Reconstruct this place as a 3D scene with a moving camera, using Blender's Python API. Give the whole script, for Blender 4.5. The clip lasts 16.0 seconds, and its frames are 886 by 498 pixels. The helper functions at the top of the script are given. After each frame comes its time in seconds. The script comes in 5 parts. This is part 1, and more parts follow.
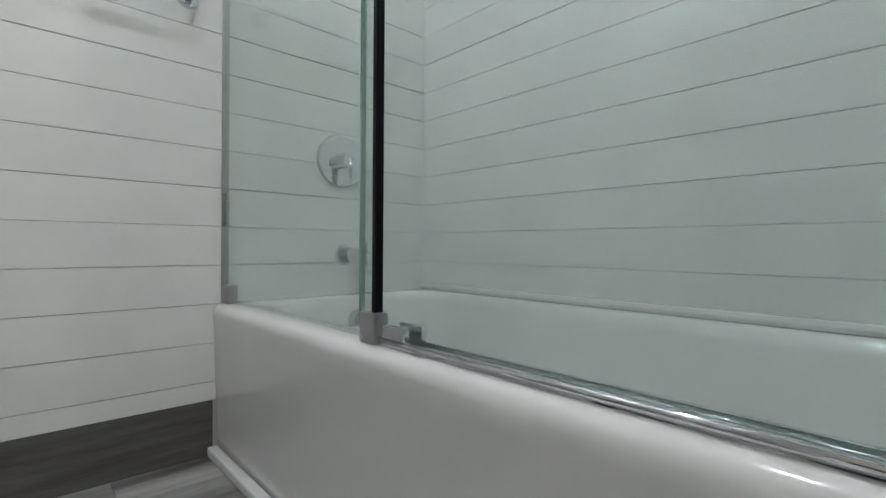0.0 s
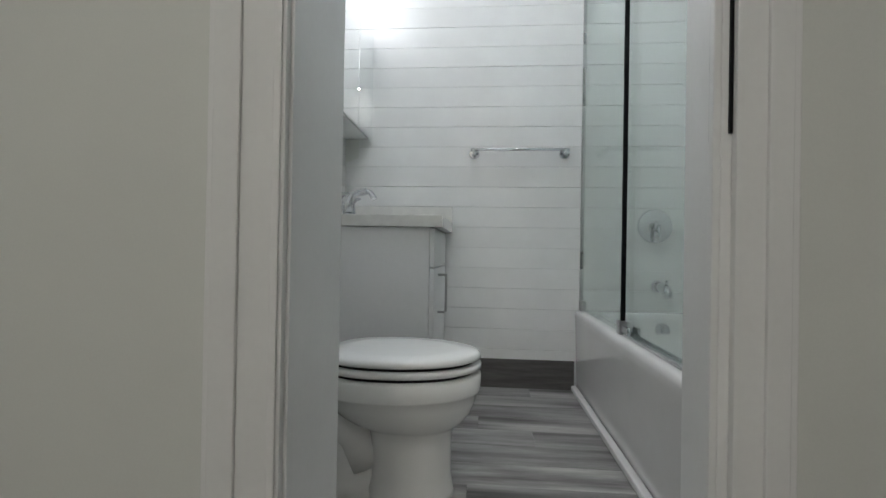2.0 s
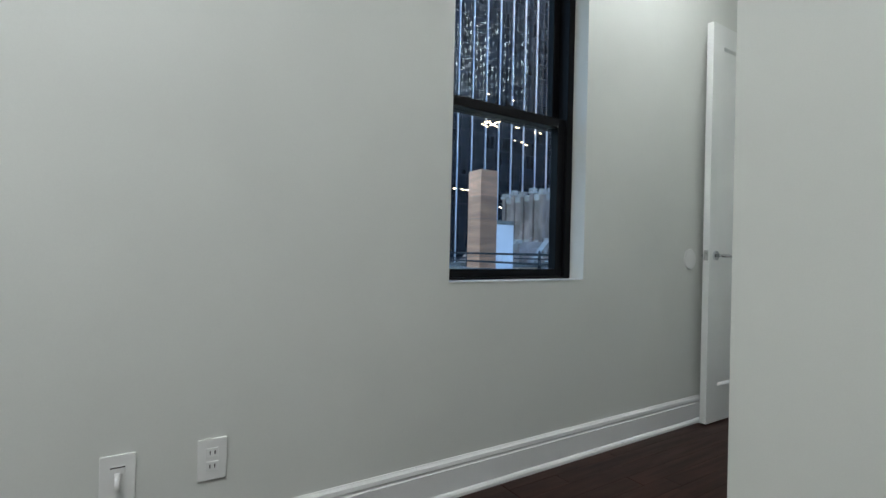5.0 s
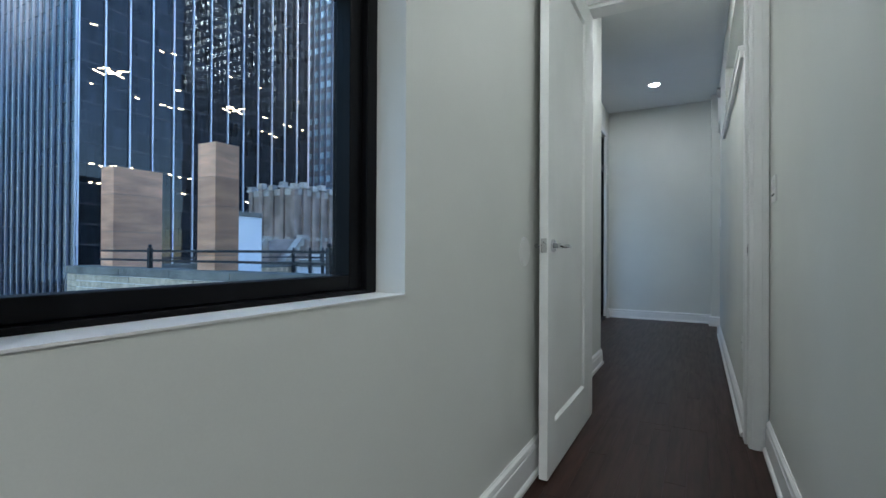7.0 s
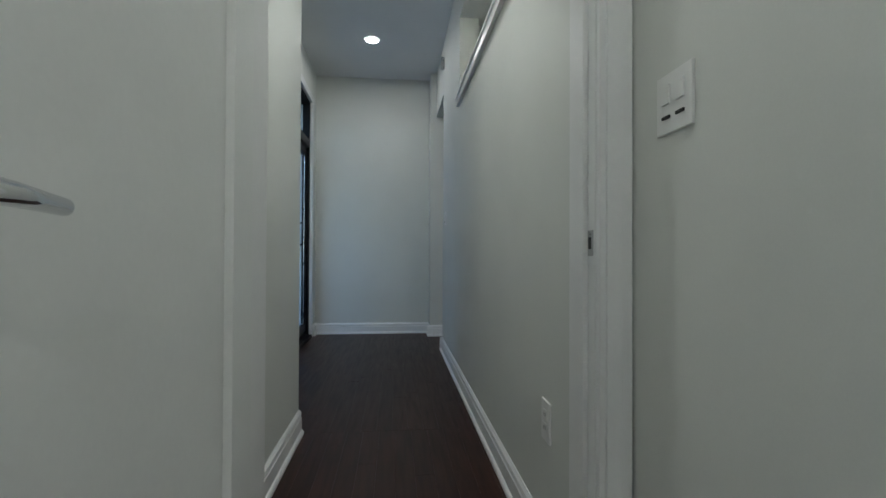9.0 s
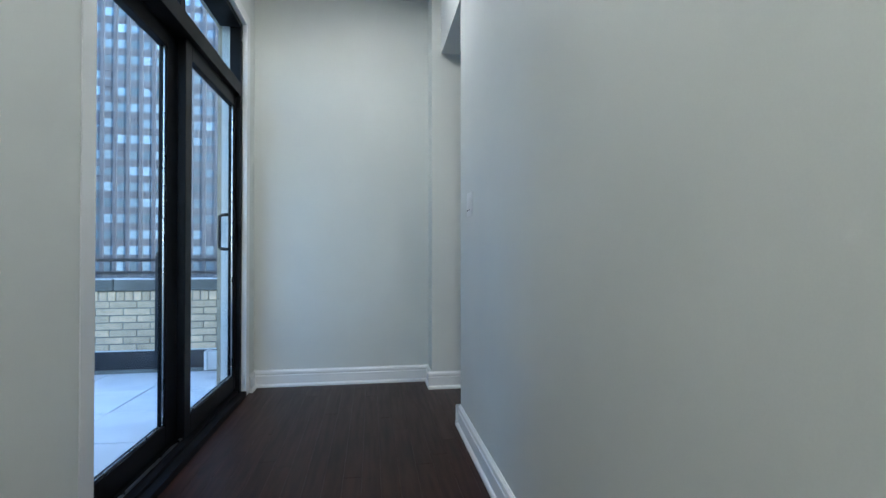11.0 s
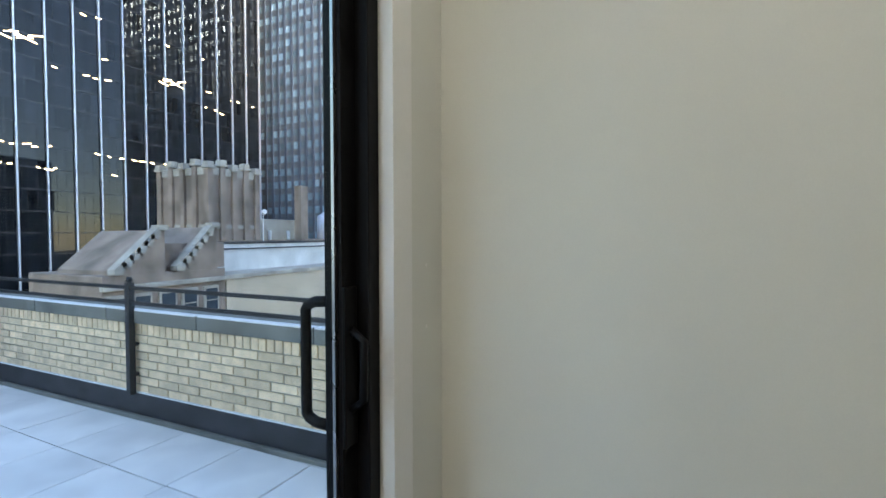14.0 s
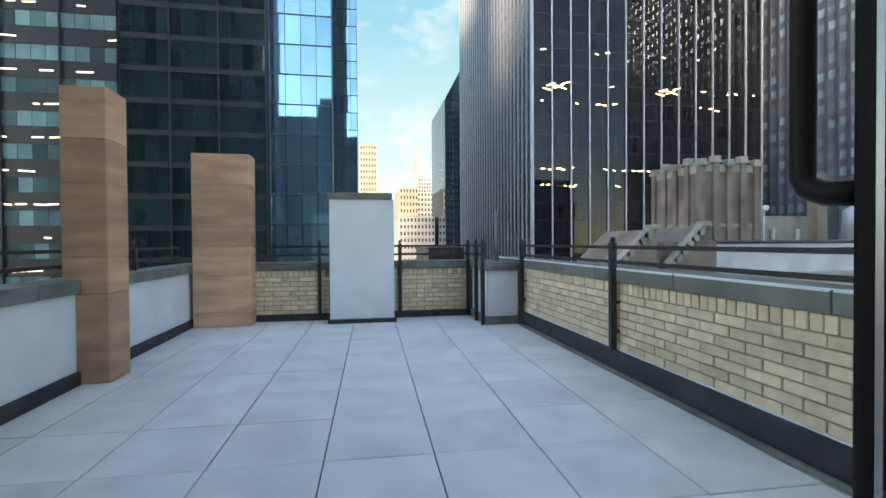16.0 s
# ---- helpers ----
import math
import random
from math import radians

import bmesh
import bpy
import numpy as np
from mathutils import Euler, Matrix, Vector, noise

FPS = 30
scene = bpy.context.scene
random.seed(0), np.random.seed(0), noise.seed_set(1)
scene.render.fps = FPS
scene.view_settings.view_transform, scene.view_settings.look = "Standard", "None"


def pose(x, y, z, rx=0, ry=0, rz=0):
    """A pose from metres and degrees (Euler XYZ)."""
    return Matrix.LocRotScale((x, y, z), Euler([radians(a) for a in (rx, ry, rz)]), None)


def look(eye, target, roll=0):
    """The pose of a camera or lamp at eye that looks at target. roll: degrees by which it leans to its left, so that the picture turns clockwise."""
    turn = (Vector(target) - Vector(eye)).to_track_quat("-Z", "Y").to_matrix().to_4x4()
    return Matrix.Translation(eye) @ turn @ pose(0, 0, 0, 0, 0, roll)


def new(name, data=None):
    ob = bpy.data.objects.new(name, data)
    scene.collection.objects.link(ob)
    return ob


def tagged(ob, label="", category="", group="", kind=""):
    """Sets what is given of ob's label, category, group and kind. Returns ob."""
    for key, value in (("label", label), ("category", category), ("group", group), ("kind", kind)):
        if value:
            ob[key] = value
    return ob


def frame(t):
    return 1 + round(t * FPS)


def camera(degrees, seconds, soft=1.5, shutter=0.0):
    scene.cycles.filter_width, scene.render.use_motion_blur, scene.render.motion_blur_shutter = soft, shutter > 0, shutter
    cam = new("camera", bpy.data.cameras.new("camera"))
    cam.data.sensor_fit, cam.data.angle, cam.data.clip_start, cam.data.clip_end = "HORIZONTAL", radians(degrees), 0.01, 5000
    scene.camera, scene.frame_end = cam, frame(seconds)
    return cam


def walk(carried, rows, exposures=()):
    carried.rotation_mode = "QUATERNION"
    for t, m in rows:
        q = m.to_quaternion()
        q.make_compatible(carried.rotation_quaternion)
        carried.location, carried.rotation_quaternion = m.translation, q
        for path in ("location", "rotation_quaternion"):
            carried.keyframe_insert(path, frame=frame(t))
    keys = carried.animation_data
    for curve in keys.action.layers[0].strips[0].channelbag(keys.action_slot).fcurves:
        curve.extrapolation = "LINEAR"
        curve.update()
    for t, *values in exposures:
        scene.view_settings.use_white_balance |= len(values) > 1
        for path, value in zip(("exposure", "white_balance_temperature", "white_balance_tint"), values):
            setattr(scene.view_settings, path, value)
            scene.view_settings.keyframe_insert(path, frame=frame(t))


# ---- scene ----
cam = camera(86.4, 16.0)
EXPOSURES = [(0, 2.1, 6200, 10), (0.5, 2.3, 6300, 10), (1, 2.35, 6400, 11), (2, 1.85, 6150, 11), (2.5, 1.95, 6000, 11), (3.7, 2.2, 5900, 10), (6, 2.6, 5500, 8), (7, 2.52, 5500, 8), (8, 2.42, 5700, 7), (8.7, 2.28, 5800, 7), (11, 3.2, 5650, 8), (12, 3.3, 5900, 8), (12.5, 3.25, 6200, 8), (13, 2.95, 6500, 9), (14, 2.98, 7100, 10), (14.5, 2.48, 7500, 10), (15, 2.35, 7700, 10), (16, 2.42, 8400, 10)]
PATH = [
    (0, (-0.408, -1.363, 0.568), (0.946, 0.109, 0.559), 0.4),
    (0.5, (-0.463, -1.511, 0.5), (0.518, 0.232, 0.51), 0.3),
    (1, (-0.496, -1.793, 0.562), (0.106, 0.114, 0.575), 0.8),
    (1.5, (-0.504, -2.122, 0.634), (-0.277, -0.135, 0.641), 1.0),
    (2, (-0.468, -2.469, 0.696), (-0.643, -0.476, 0.709), 1.0),
    (2.5, (-0.481, -2.851, 0.757), (-1.106, -0.951, 0.761), 0.6),
    (3, (-0.57, -3.031, 0.798), (-1.695, -1.377, 0.814), 0.6),
    (3.5, (-0.509, -3.128, 0.847), (-2.044, -1.846, 0.877), 1.2),
    (3.7, (-0.446, -3.145, 0.85), (-2.114, -2.041, 0.89), 1.3),
    (5.8, (-1.099, -2.811, 1.013), (-2.793, -1.747, 1.016), 1.3),
    (6, (-1.235, -2.703, 1.013), (-2.846, -1.518, 1.014), 0.9),
    (6.5, (-1.475, -2.453, 0.995), (-2.807, -0.961, 0.999), 0.7),
    (7, (-1.605, -2.256, 0.944), (-2.557, -0.497, 0.956), 0.3),
    (7.5, (-1.678, -1.921, 0.921), (-2.217, 0.005, 0.938), 0.1),
    (8, (-1.765, -1.5, 0.939), (-1.924, 0.494, 0.955), 0.3),
    (8.5, (-1.8, -1.055, 0.914), (-1.708, 0.943, 0.929), 0.3),
    (8.7, (-1.817, -0.854, 0.92), (-1.674, 1.141, 0.939), 0.3),
    (10.8, (-1.932, 1.096, 0.992), (-1.621, 3.072, 1.014), -0.3),
    (11, (-1.9, 1.315, 1.002), (-1.6, 3.293, 1.021), -0.0),
    (11.5, (-1.92, 1.872, 1.082), (-1.641, 3.852, 1.081), -0.1),
    (12, (-1.987, 2.335, 1.089), (-1.683, 4.312, 1.097), 0.0),
    (12.5, (-2.01, 2.87, 1.167), (-1.718, 4.849, 1.156), -0.1),
    (13, (-2.069, 3.381, 1.254), (-1.948, 5.377, 1.245), 0.0),
    (13.5, (-2.183, 3.801, 1.359), (-2.41, 5.788, 1.339), 0.5),
    (14, (-2.302, 4.025, 1.395), (-3.143, 5.838, 1.337), -0.1),
    (14.5, (-2.438, 4.191, 1.44), (-3.867, 5.59, 1.383), -0.3),
    (15, (-2.458, 4.271, 1.316), (-4.289, 5.074, 1.269), -0.3),
    (15.5, (-2.507, 4.357, 1.157), (-4.45, 4.83, 1.128), -0.4),
    (16, (-2.555, 4.337, 0.992), (-4.525, 4.684, 0.963), -0.4),
]
walk(cam, [(t, look(eye, target, roll)) for t, eye, target, roll in PATH], EXPOSURES)

# ---- light ----
world = bpy.data.worlds.new("sky")
scene.world = world
world.use_nodes = True
wn = world.node_tree
sky = wn.nodes.new("ShaderNodeTexSky")
sky.sky_type = 'NISHITA'
sky.sun_disc = False
sky.sun_elevation = radians(24)
sky.sun_rotation = radians(123.7)
sky.altitude = 50
sky.air_density = 0.8
sky.dust_density = 0.1
sky.ozone_density = 1.3
bgn = wn.nodes["Background"]
bgn.inputs[1].default_value = 0.15
wn.links.new(sky.outputs[0], bgn.inputs[0])
sun = new("sun", bpy.data.lights.new("sun", 'SUN'))
sun.data.energy = 1.2
sun.data.angle = radians(8)
sun.data.color = (1.0, 0.86, 0.7)
sun.matrix_world = look((60, -40, 30), (0, 0, 0))


# ---- materials ----
def mat(name, color, rough=0.5, metal=0.0, var=0.08, scale=6.0, fine=120.0, bump=0.05, spec=0.5, stretch=(1, 1, 1), rnd=0.0,
        island=0.0, color2=None, coat=0.0, rvar=0.1):
    m = bpy.data.materials.new(name)
    m.use_nodes = True
    nt = m.node_tree
    n, l = nt.nodes, nt.links
    b = n["Principled BSDF"]
    tc = n.new("ShaderNodeTexCoord")
    mp = n.new("ShaderNodeMapping")
    mp.inputs["Scale"].default_value = stretch
    l.new(tc.outputs["Object"], mp.inputs[0])
    vec = mp.outputs[0]
    if rnd or island:
        oi = n.new("ShaderNodeObjectInfo")
        ge = n.new("ShaderNodeNewGeometry")
        src = oi.outputs["Random"] if rnd else ge.outputs["Random Per Island"]
        ml = n.new("ShaderNodeMath")
        ml.operation = 'MULTIPLY'
        ml.inputs[1].default_value = 57.0
        l.new(src, ml.inputs[0])
        ad = n.new("ShaderNodeVectorMath")
        ad.operation = 'ADD'
        l.new(vec, ad.inputs[0])
        l.new(ml.outputs[0], ad.inputs[1])
        vec = ad.outputs[0]
    big = n.new("ShaderNodeTexNoise")
    big.inputs["Scale"].default_value = scale
    big.inputs["Detail"].default_value = 5
    l.new(vec, big.inputs["Vector"])
    small = n.new("ShaderNodeTexNoise")
    small.inputs["Scale"].default_value = fine
    small.inputs["Detail"].default_value = 3
    l.new(vec, small.inputs["Vector"])
    c2 = color2 or [max(0, min(1, c * (1 - 2.2 * var))) for c in color]
    mix = n.new("ShaderNodeMix")
    mix.data_type = 'RGBA'
    mix.inputs[6].default_value = (*[min(1, c * (1 + var)) for c in color], 1)
    mix.inputs[7].default_value = (*c2, 1)
    ramp = n.new("ShaderNodeMapRange")
    ramp.inputs[1].default_value, ramp.inputs[2].default_value = 0.35, 0.7
    l.new(big.outputs[0], ramp.inputs[0])
    l.new(ramp.outputs[0], mix.inputs[0])
    col = mix.outputs[2]
    mul = n.new("ShaderNodeMix")
    mul.data_type = 'RGBA'
    mul.blend_type = 'MULTIPLY'
    mul.inputs[0].default_value = 1.0
    gr = n.new("ShaderNodeMapRange")
    gr.inputs[1].default_value, gr.inputs[2].default_value = 0.3, 0.7
    gr.inputs[3].default_value, gr.inputs[4].default_value = 1 - var, 1.0
    l.new(small.outputs[0], gr.inputs[0])
    l.new(col, mul.inputs[6])
    l.new(gr.outputs[0], mul.inputs[7])
    col = mul.outputs[2]
    if rnd or island:
        hs = n.new("ShaderNodeHueSaturation")
        mr = n.new("ShaderNodeMapRange")
        mr.inputs[3].default_value, mr.inputs[4].default_value = 1 - (rnd or island), 1 + (rnd or island)
        l.new(src, mr.inputs[0])
        l.new(mr.outputs[0], hs.inputs["Value"])
        l.new(col, hs.inputs["Color"])
        col = hs.outputs[0]
    l.new(col, b.inputs["Base Color"])
    rr = n.new("ShaderNodeMapRange")
    rr.inputs[1].default_value, rr.inputs[2].default_value = 0.3, 0.7
    rr.inputs[3].default_value, rr.inputs[4].default_value = max(0.02, rough * (1 - rvar)), min(1, rough * (1 + rvar))
    l.new(big.outputs[0], rr.inputs[0])
    l.new(rr.outputs[0], b.inputs["Roughness"])
    b.inputs["Metallic"].default_value = metal
    b.inputs["Specular IOR Level"].default_value = spec
    b.inputs["Coat Weight"].default_value = coat
    if bump:
        bp = n.new("ShaderNodeBump")
        bp.inputs["Strength"].default_value = bump
        bp.inputs["Distance"].default_value = 0.004
        l.new(small.outputs[0], bp.inputs["Height"])
        l.new(bp.outputs[0], b.inputs["Normal"])
    return m


def glass_mat(name, tint, gloss=1.0, veil=0.0):
    m = bpy.data.materials.new(name)
    m.use_nodes = True
    n, l = m.node_tree.nodes, m.node_tree.links
    n.remove(n["Principled BSDF"])
    tr = n.new("ShaderNodeBsdfTransparent")
    tr.inputs[0].default_value = (*tint, 1)
    gl = n.new("ShaderNodeBsdfGlossy")
    gl.inputs["Roughness"].default_value = 0.01
    lw = n.new("ShaderNodeLayerWeight")
    pw = n.new("ShaderNodeMath")
    pw.operation = 'POWER'
    pw.inputs[1].default_value = 5.0
    l.new(lw.outputs["Facing"], pw.inputs[0])
    mu = n.new("ShaderNodeMath")
    mu.operation = 'MULTIPLY_ADD'
    mu.inputs[1].default_value = 0.6 * gloss
    mu.inputs[2].default_value = 0.022 * gloss
    l.new(pw.outputs[0], mu.inputs[0])
    mx = n.new("ShaderNodeMixShader")
    l.new(mu.outputs[0], mx.inputs[0])
    l.new(tr.outputs[0], mx.inputs[1])
    l.new(gl.outputs[0], mx.inputs[2])
    last = mx
    if veil:
        # weak, uneven pale veil mixed over the pane
        df = n.new("ShaderNodeBsdfDiffuse")
        df.inputs[0].default_value = (0.78, 0.84, 0.81, 1)
        nz = n.new("ShaderNodeTexNoise")
        nz.inputs["Scale"].default_value = 3.0
        nz.inputs["Detail"].default_value = 6
        tc = n.new("ShaderNodeTexCoord")
        l.new(tc.outputs["Object"], nz.inputs["Vector"])
        fr = n.new("ShaderNodeMapRange")
        fr.inputs[1].default_value, fr.inputs[2].default_value = 0.3, 0.7
        fr.inputs[3].default_value, fr.inputs[4].default_value = veil * 0.6, veil * 1.4
        l.new(nz.outputs[0], fr.inputs[0])
        last = n.new("ShaderNodeMixShader")
        l.new(fr.outputs[0], last.inputs[0])
        l.new(mx.outputs[0], last.inputs[1])
        l.new(df.outputs[0], last.inputs[2])
    l.new(last.outputs[0], n["Material Output"].inputs[0])
    return m


def lamp_mat(name, color, strength):
    m = bpy.data.materials.new(name)
    m.use_nodes = True
    n, l = m.node_tree.nodes, m.node_tree.links
    n.remove(n["Principled BSDF"])
    e = n.new("ShaderNodeEmission")
    e.inputs[0].default_value = (*color, 1)
    e.inputs[1].default_value = strength
    l.new(e.outputs[0], n["Material Output"].inputs[0])
    return m


def sky_mat(name, low, high, cloud):
    """Clear sky that deepens upwards, with thin wisps of cloud."""
    m = bpy.data.materials.new(name)
    m.use_nodes = True
    n, l = m.node_tree.nodes, m.node_tree.links
    n.remove(n["Principled BSDF"])
    tc = n.new("ShaderNodeTexCoord")
    sep = n.new("ShaderNodeSeparateXYZ")
    l.new(tc.outputs["Object"], sep.inputs[0])
    rise = n.new("ShaderNodeMapRange")
    rise.inputs[1].default_value, rise.inputs[2].default_value = 40.0, 420.0
    l.new(sep.outputs[2], rise.inputs[0])
    mix = n.new("ShaderNodeMix")
    mix.data_type = 'RGBA'
    mix.inputs[6].default_value, mix.inputs[7].default_value = (*low, 1), (*high, 1)
    l.new(rise.outputs[0], mix.inputs[0])
    mp = n.new("ShaderNodeMapping")
    mp.inputs["Scale"].default_value = (0.006, 0.006, 0.011)
    mp.inputs["Rotation"].default_value = (0.5, 0.0, 0.0)
    l.new(tc.outputs["Object"], mp.inputs[0])
    nz = n.new("ShaderNodeTexNoise")
    nz.inputs["Scale"].default_value = 1.6
    nz.inputs["Detail"].default_value = 7
    nz.inputs["Roughness"].default_value = 0.62
    l.new(mp.outputs[0], nz.inputs["Vector"])
    cr = n.new("ShaderNodeMapRange")
    cr.inputs[1].default_value, cr.inputs[2].default_value, cr.inputs[4].default_value = 0.5, 0.75, 0.7
    l.new(nz.outputs[0], cr.inputs[0])
    mc = n.new("ShaderNodeMix")
    mc.data_type = 'RGBA'
    mc.inputs[7].default_value = (*cloud, 1)
    l.new(cr.outputs[0], mc.inputs[0])
    l.new(mix.outputs[2], mc.inputs[6])
    e = n.new("ShaderNodeEmission")
    l.new(mc.outputs[2], e.inputs[0])
    l.new(e.outputs[0], n["Material Output"].inputs[0])
    return m


M = {}
M["sky"] = sky_mat("blue_sky_with_wisps", (0.175, 0.232, 0.262), (0.062, 0.150, 0.225), (0.22, 0.245, 0.265))
M["paint"] = mat("wall_paint", (0.70, 0.71, 0.67), 0.6, var=0.025, scale=1.2, fine=260, bump=0.04)
M["ceil"] = mat("ceiling_paint", (0.74, 0.75, 0.74), 0.8, var=0.02, scale=1.0, fine=200, bump=0.03)
M["trim"] = mat("white_trim_paint", (0.80, 0.80, 0.79), 0.36, var=0.02, scale=3, fine=90, bump=0.0)
M["door"] = mat("white_door_paint", (0.79, 0.80, 0.78), 0.42, var=0.02, scale=3, fine=90, bump=0.0)
M["tile"] = mat("white_glazed_tile", (0.80, 0.80, 0.79), 0.2, var=0.02, scale=5, fine=40, bump=0.05, rnd=0.02)
M["grout"] = mat("pale_grout", (0.80, 0.80, 0.79), 0.9, var=0.1, scale=10, fine=200, bump=0.2)
M["vinyl"] = mat("grey_wood_plank", (0.37, 0.36, 0.35), 0.4, var=0.2, scale=1.5, fine=20, bump=0.1, stretch=(1.1, 9, 9), rnd=0.26,
                 color2=(0.075, 0.07, 0.067))
M["vbase"] = mat("dark_grey_plank_base", (0.12, 0.115, 0.11), 0.45, var=0.2, scale=3, fine=30, bump=0.08, stretch=(1, 12, 12),
                 color2=(0.075, 0.07, 0.068))
M["oak"] = mat("dark_stained_oak", (0.036, 0.015, 0.010), 0.36, var=0.2, scale=2.5, fine=30, bump=0.06, stretch=(16, 1.2, 16), rnd=0.14, spec=0.15,
               color2=(0.018, 0.009, 0.007))
M["oak_far"] = mat("dark_stained_oak_strip", (0.036, 0.015, 0.010), 0.36, var=0.2, scale=2.5, fine=30, bump=0.06, stretch=(16, 1.2, 16),
                   island=0.12, spec=0.2, color2=(0.018, 0.009, 0.007))
M["porcelain"] = mat("white_porcelain", (0.80, 0.80, 0.78), 0.07, var=0.01, scale=4, fine=30, bump=0.0, coat=0.3)
M["seat"] = mat("white_seat_plastic", (0.82, 0.82, 0.81), 0.16, var=0.01, scale=4, fine=60, bump=0.01)
M["tub"] = mat("white_enamel", (0.78, 0.77, 0.76), 0.12, var=0.015, scale=3, fine=20, bump=0.02)
M["chrome"] = mat("chrome", (0.72, 0.73, 0.75), 0.06, 1.0, var=0.03, scale=8, fine=90, bump=0.0)
M["steel"] = mat("satin_steel", (0.5, 0.5, 0.5), 0.28, 1.0, var=0.06, scale=8, fine=200, bump=0.02)
M["vanity"] = mat("pale_grey_lacquer", (0.80, 0.80, 0.80), 0.45, var=0.02, scale=2, fine=80, bump=0.01)
M["quartz"] = mat("off_white_quartz", (0.74, 0.73, 0.70), 0.2, var=0.03, scale=20, fine=200, bump=0.01)
M["mirror"] = mat("mirror_glass", (0.9, 0.92, 0.92), 0.02, 1.0, var=0.0, scale=2, fine=20, bump=0.0)
M["shglass"] = glass_mat("shower_glass", (0.955, 0.985, 0.974), 0.9, 0.045)
M["glass"] = glass_mat("window_glass", (0.97, 0.98, 0.98), 0.55)
M["glassedge"] = mat("green_glass_edge", (0.25, 0.38, 0.34), 0.1, var=0.05, scale=5, fine=40, bump=0.0)
M["black"] = mat("black_frame_paint", (0.005, 0.005, 0.006), 0.45, var=0.1, scale=4, fine=150, bump=0.03, spec=0.14)
M["rail"] = mat("black_iron", (0.018, 0.018, 0.02), 0.5, var=0.2, scale=8, fine=150, bump=0.08)
M["plate"] = mat("white_plate_plastic", (0.80, 0.80, 0.78), 0.3, var=0.01, scale=6, fine=60, bump=0.0)
M["dark"] = mat("dark_gap", (0.02, 0.02, 0.02), 0.7, var=0.1, bump=0.0)
M["paver"] = mat("pale_concrete_paver", (0.76, 0.735, 0.69), 0.8, var=0.06, scale=3, fine=90, bump=0.12, rnd=0.05)
M["joint"] = mat("dark_paver_joint", (0.035, 0.036, 0.038), 0.9, var=0.2, scale=6, fine=90, bump=0.2)
M["brick"] = mat("cream_brick", (0.84, 0.63, 0.40), 0.75, var=0.10, scale=9, fine=120, bump=0.2, rnd=0.16)
M["brickw"] = mat("cream_brickwork", (0.55, 0.47, 0.33), 0.75, var=0.12, scale=9, fine=120, bump=0.2, island=0.14)
M["mortar"] = mat("grey_mortar", (0.33, 0.295, 0.235), 0.9, var=0.12, scale=12, fine=160, bump=0.3)
M["coping"] = mat("grey_cast_stone", (0.20, 0.195, 0.165), 0.8, var=0.2, scale=3, fine=70, bump=0.25, rnd=0.1)
M["curb"] = mat("black_roof_flashing", (0.035, 0.035, 0.04), 0.6, var=0.3, scale=5, fine=60, bump=0.3)
M["stucco"] = mat("white_stucco", (0.78, 0.775, 0.76), 0.85, var=0.05, scale=2.5, fine=90, bump=0.25)
M["traver"] = mat("tan_travertine", (0.74, 0.41, 0.235), 0.6, var=0.12, scale=1.6, fine=14, bump=0.10, stretch=(1, 1, 5), rnd=0.22,
                  color2=(0.50, 0.28, 0.17))
M["asphalt"] = mat("asphalt", (0.05, 0.05, 0.052), 0.9, var=0.2, scale=0.1, fine=4, bump=0.1)
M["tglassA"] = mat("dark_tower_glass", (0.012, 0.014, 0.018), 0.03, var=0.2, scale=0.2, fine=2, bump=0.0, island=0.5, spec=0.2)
M["tglassB"] = mat("green_tower_glass", (0.012, 0.032, 0.036), 0.03, 0.12, var=0.2, scale=0.2, fine=2, bump=0.0, island=0.4, spec=0.7)
M["tglassW"] = mat("teal_office_window", (0.16, 0.27, 0.26), 0.05, var=0.15, scale=0.2, fine=2, bump=0.0, island=0.7, spec=0.6)
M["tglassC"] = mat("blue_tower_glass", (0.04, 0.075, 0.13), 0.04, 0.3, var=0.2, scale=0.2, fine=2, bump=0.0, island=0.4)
M["tglassL"] = mat("pale_blue_tower_glass", (0.20, 0.40, 0.52), 0.03, 0.75, var=0.1, scale=0.2, fine=2, bump=0.0, island=0.2, spec=1.0)
M["mull"] = mat("pale_metal_mullion", (0.55, 0.56, 0.60), 0.4, 0.3, var=0.05, scale=0.5, fine=5, bump=0.0)
M["mulld"] = mat("dark_metal_mullion", (0.03, 0.032, 0.036), 0.4, 0.2, var=0.1, scale=0.5, fine=5, bump=0.0)
M["fin"] = mat("blue_grey_fin", (0.08, 0.105, 0.15), 0.35, 0.3, var=0.1, scale=0.5, fine=5, bump=0.0)
M["tglassG"] = mat("blue_grey_office_window", (0.26, 0.40, 0.51), 0.18, 0.4, var=0.1, scale=0.2, fine=2, bump=0.0, island=0.5)
M["gridst"] = mat("grey_tower_stone", (0.075, 0.095, 0.12), 0.7, var=0.08, scale=0.3, fine=3, bump=0.0)
M["oldbrick"] = mat("brown_old_brick", (0.30, 0.23, 0.18), 0.85, var=0.2, scale=0.5, fine=6, bump=0.15)
M["limest"] = mat("weathered_limestone", (0.42, 0.38, 0.32), 0.85, var=0.18, scale=0.6, fine=6, bump=0.15)
M["tanwall"] = mat("tan_render_wall", (0.56, 0.46, 0.34), 0.85, var=0.08, scale=0.4, fine=5, bump=0.1)
M["whitewall"] = mat("white_roof_wall", (0.66, 0.66, 0.64), 0.85, var=0.1, scale=0.5, fine=5, bump=0.1)
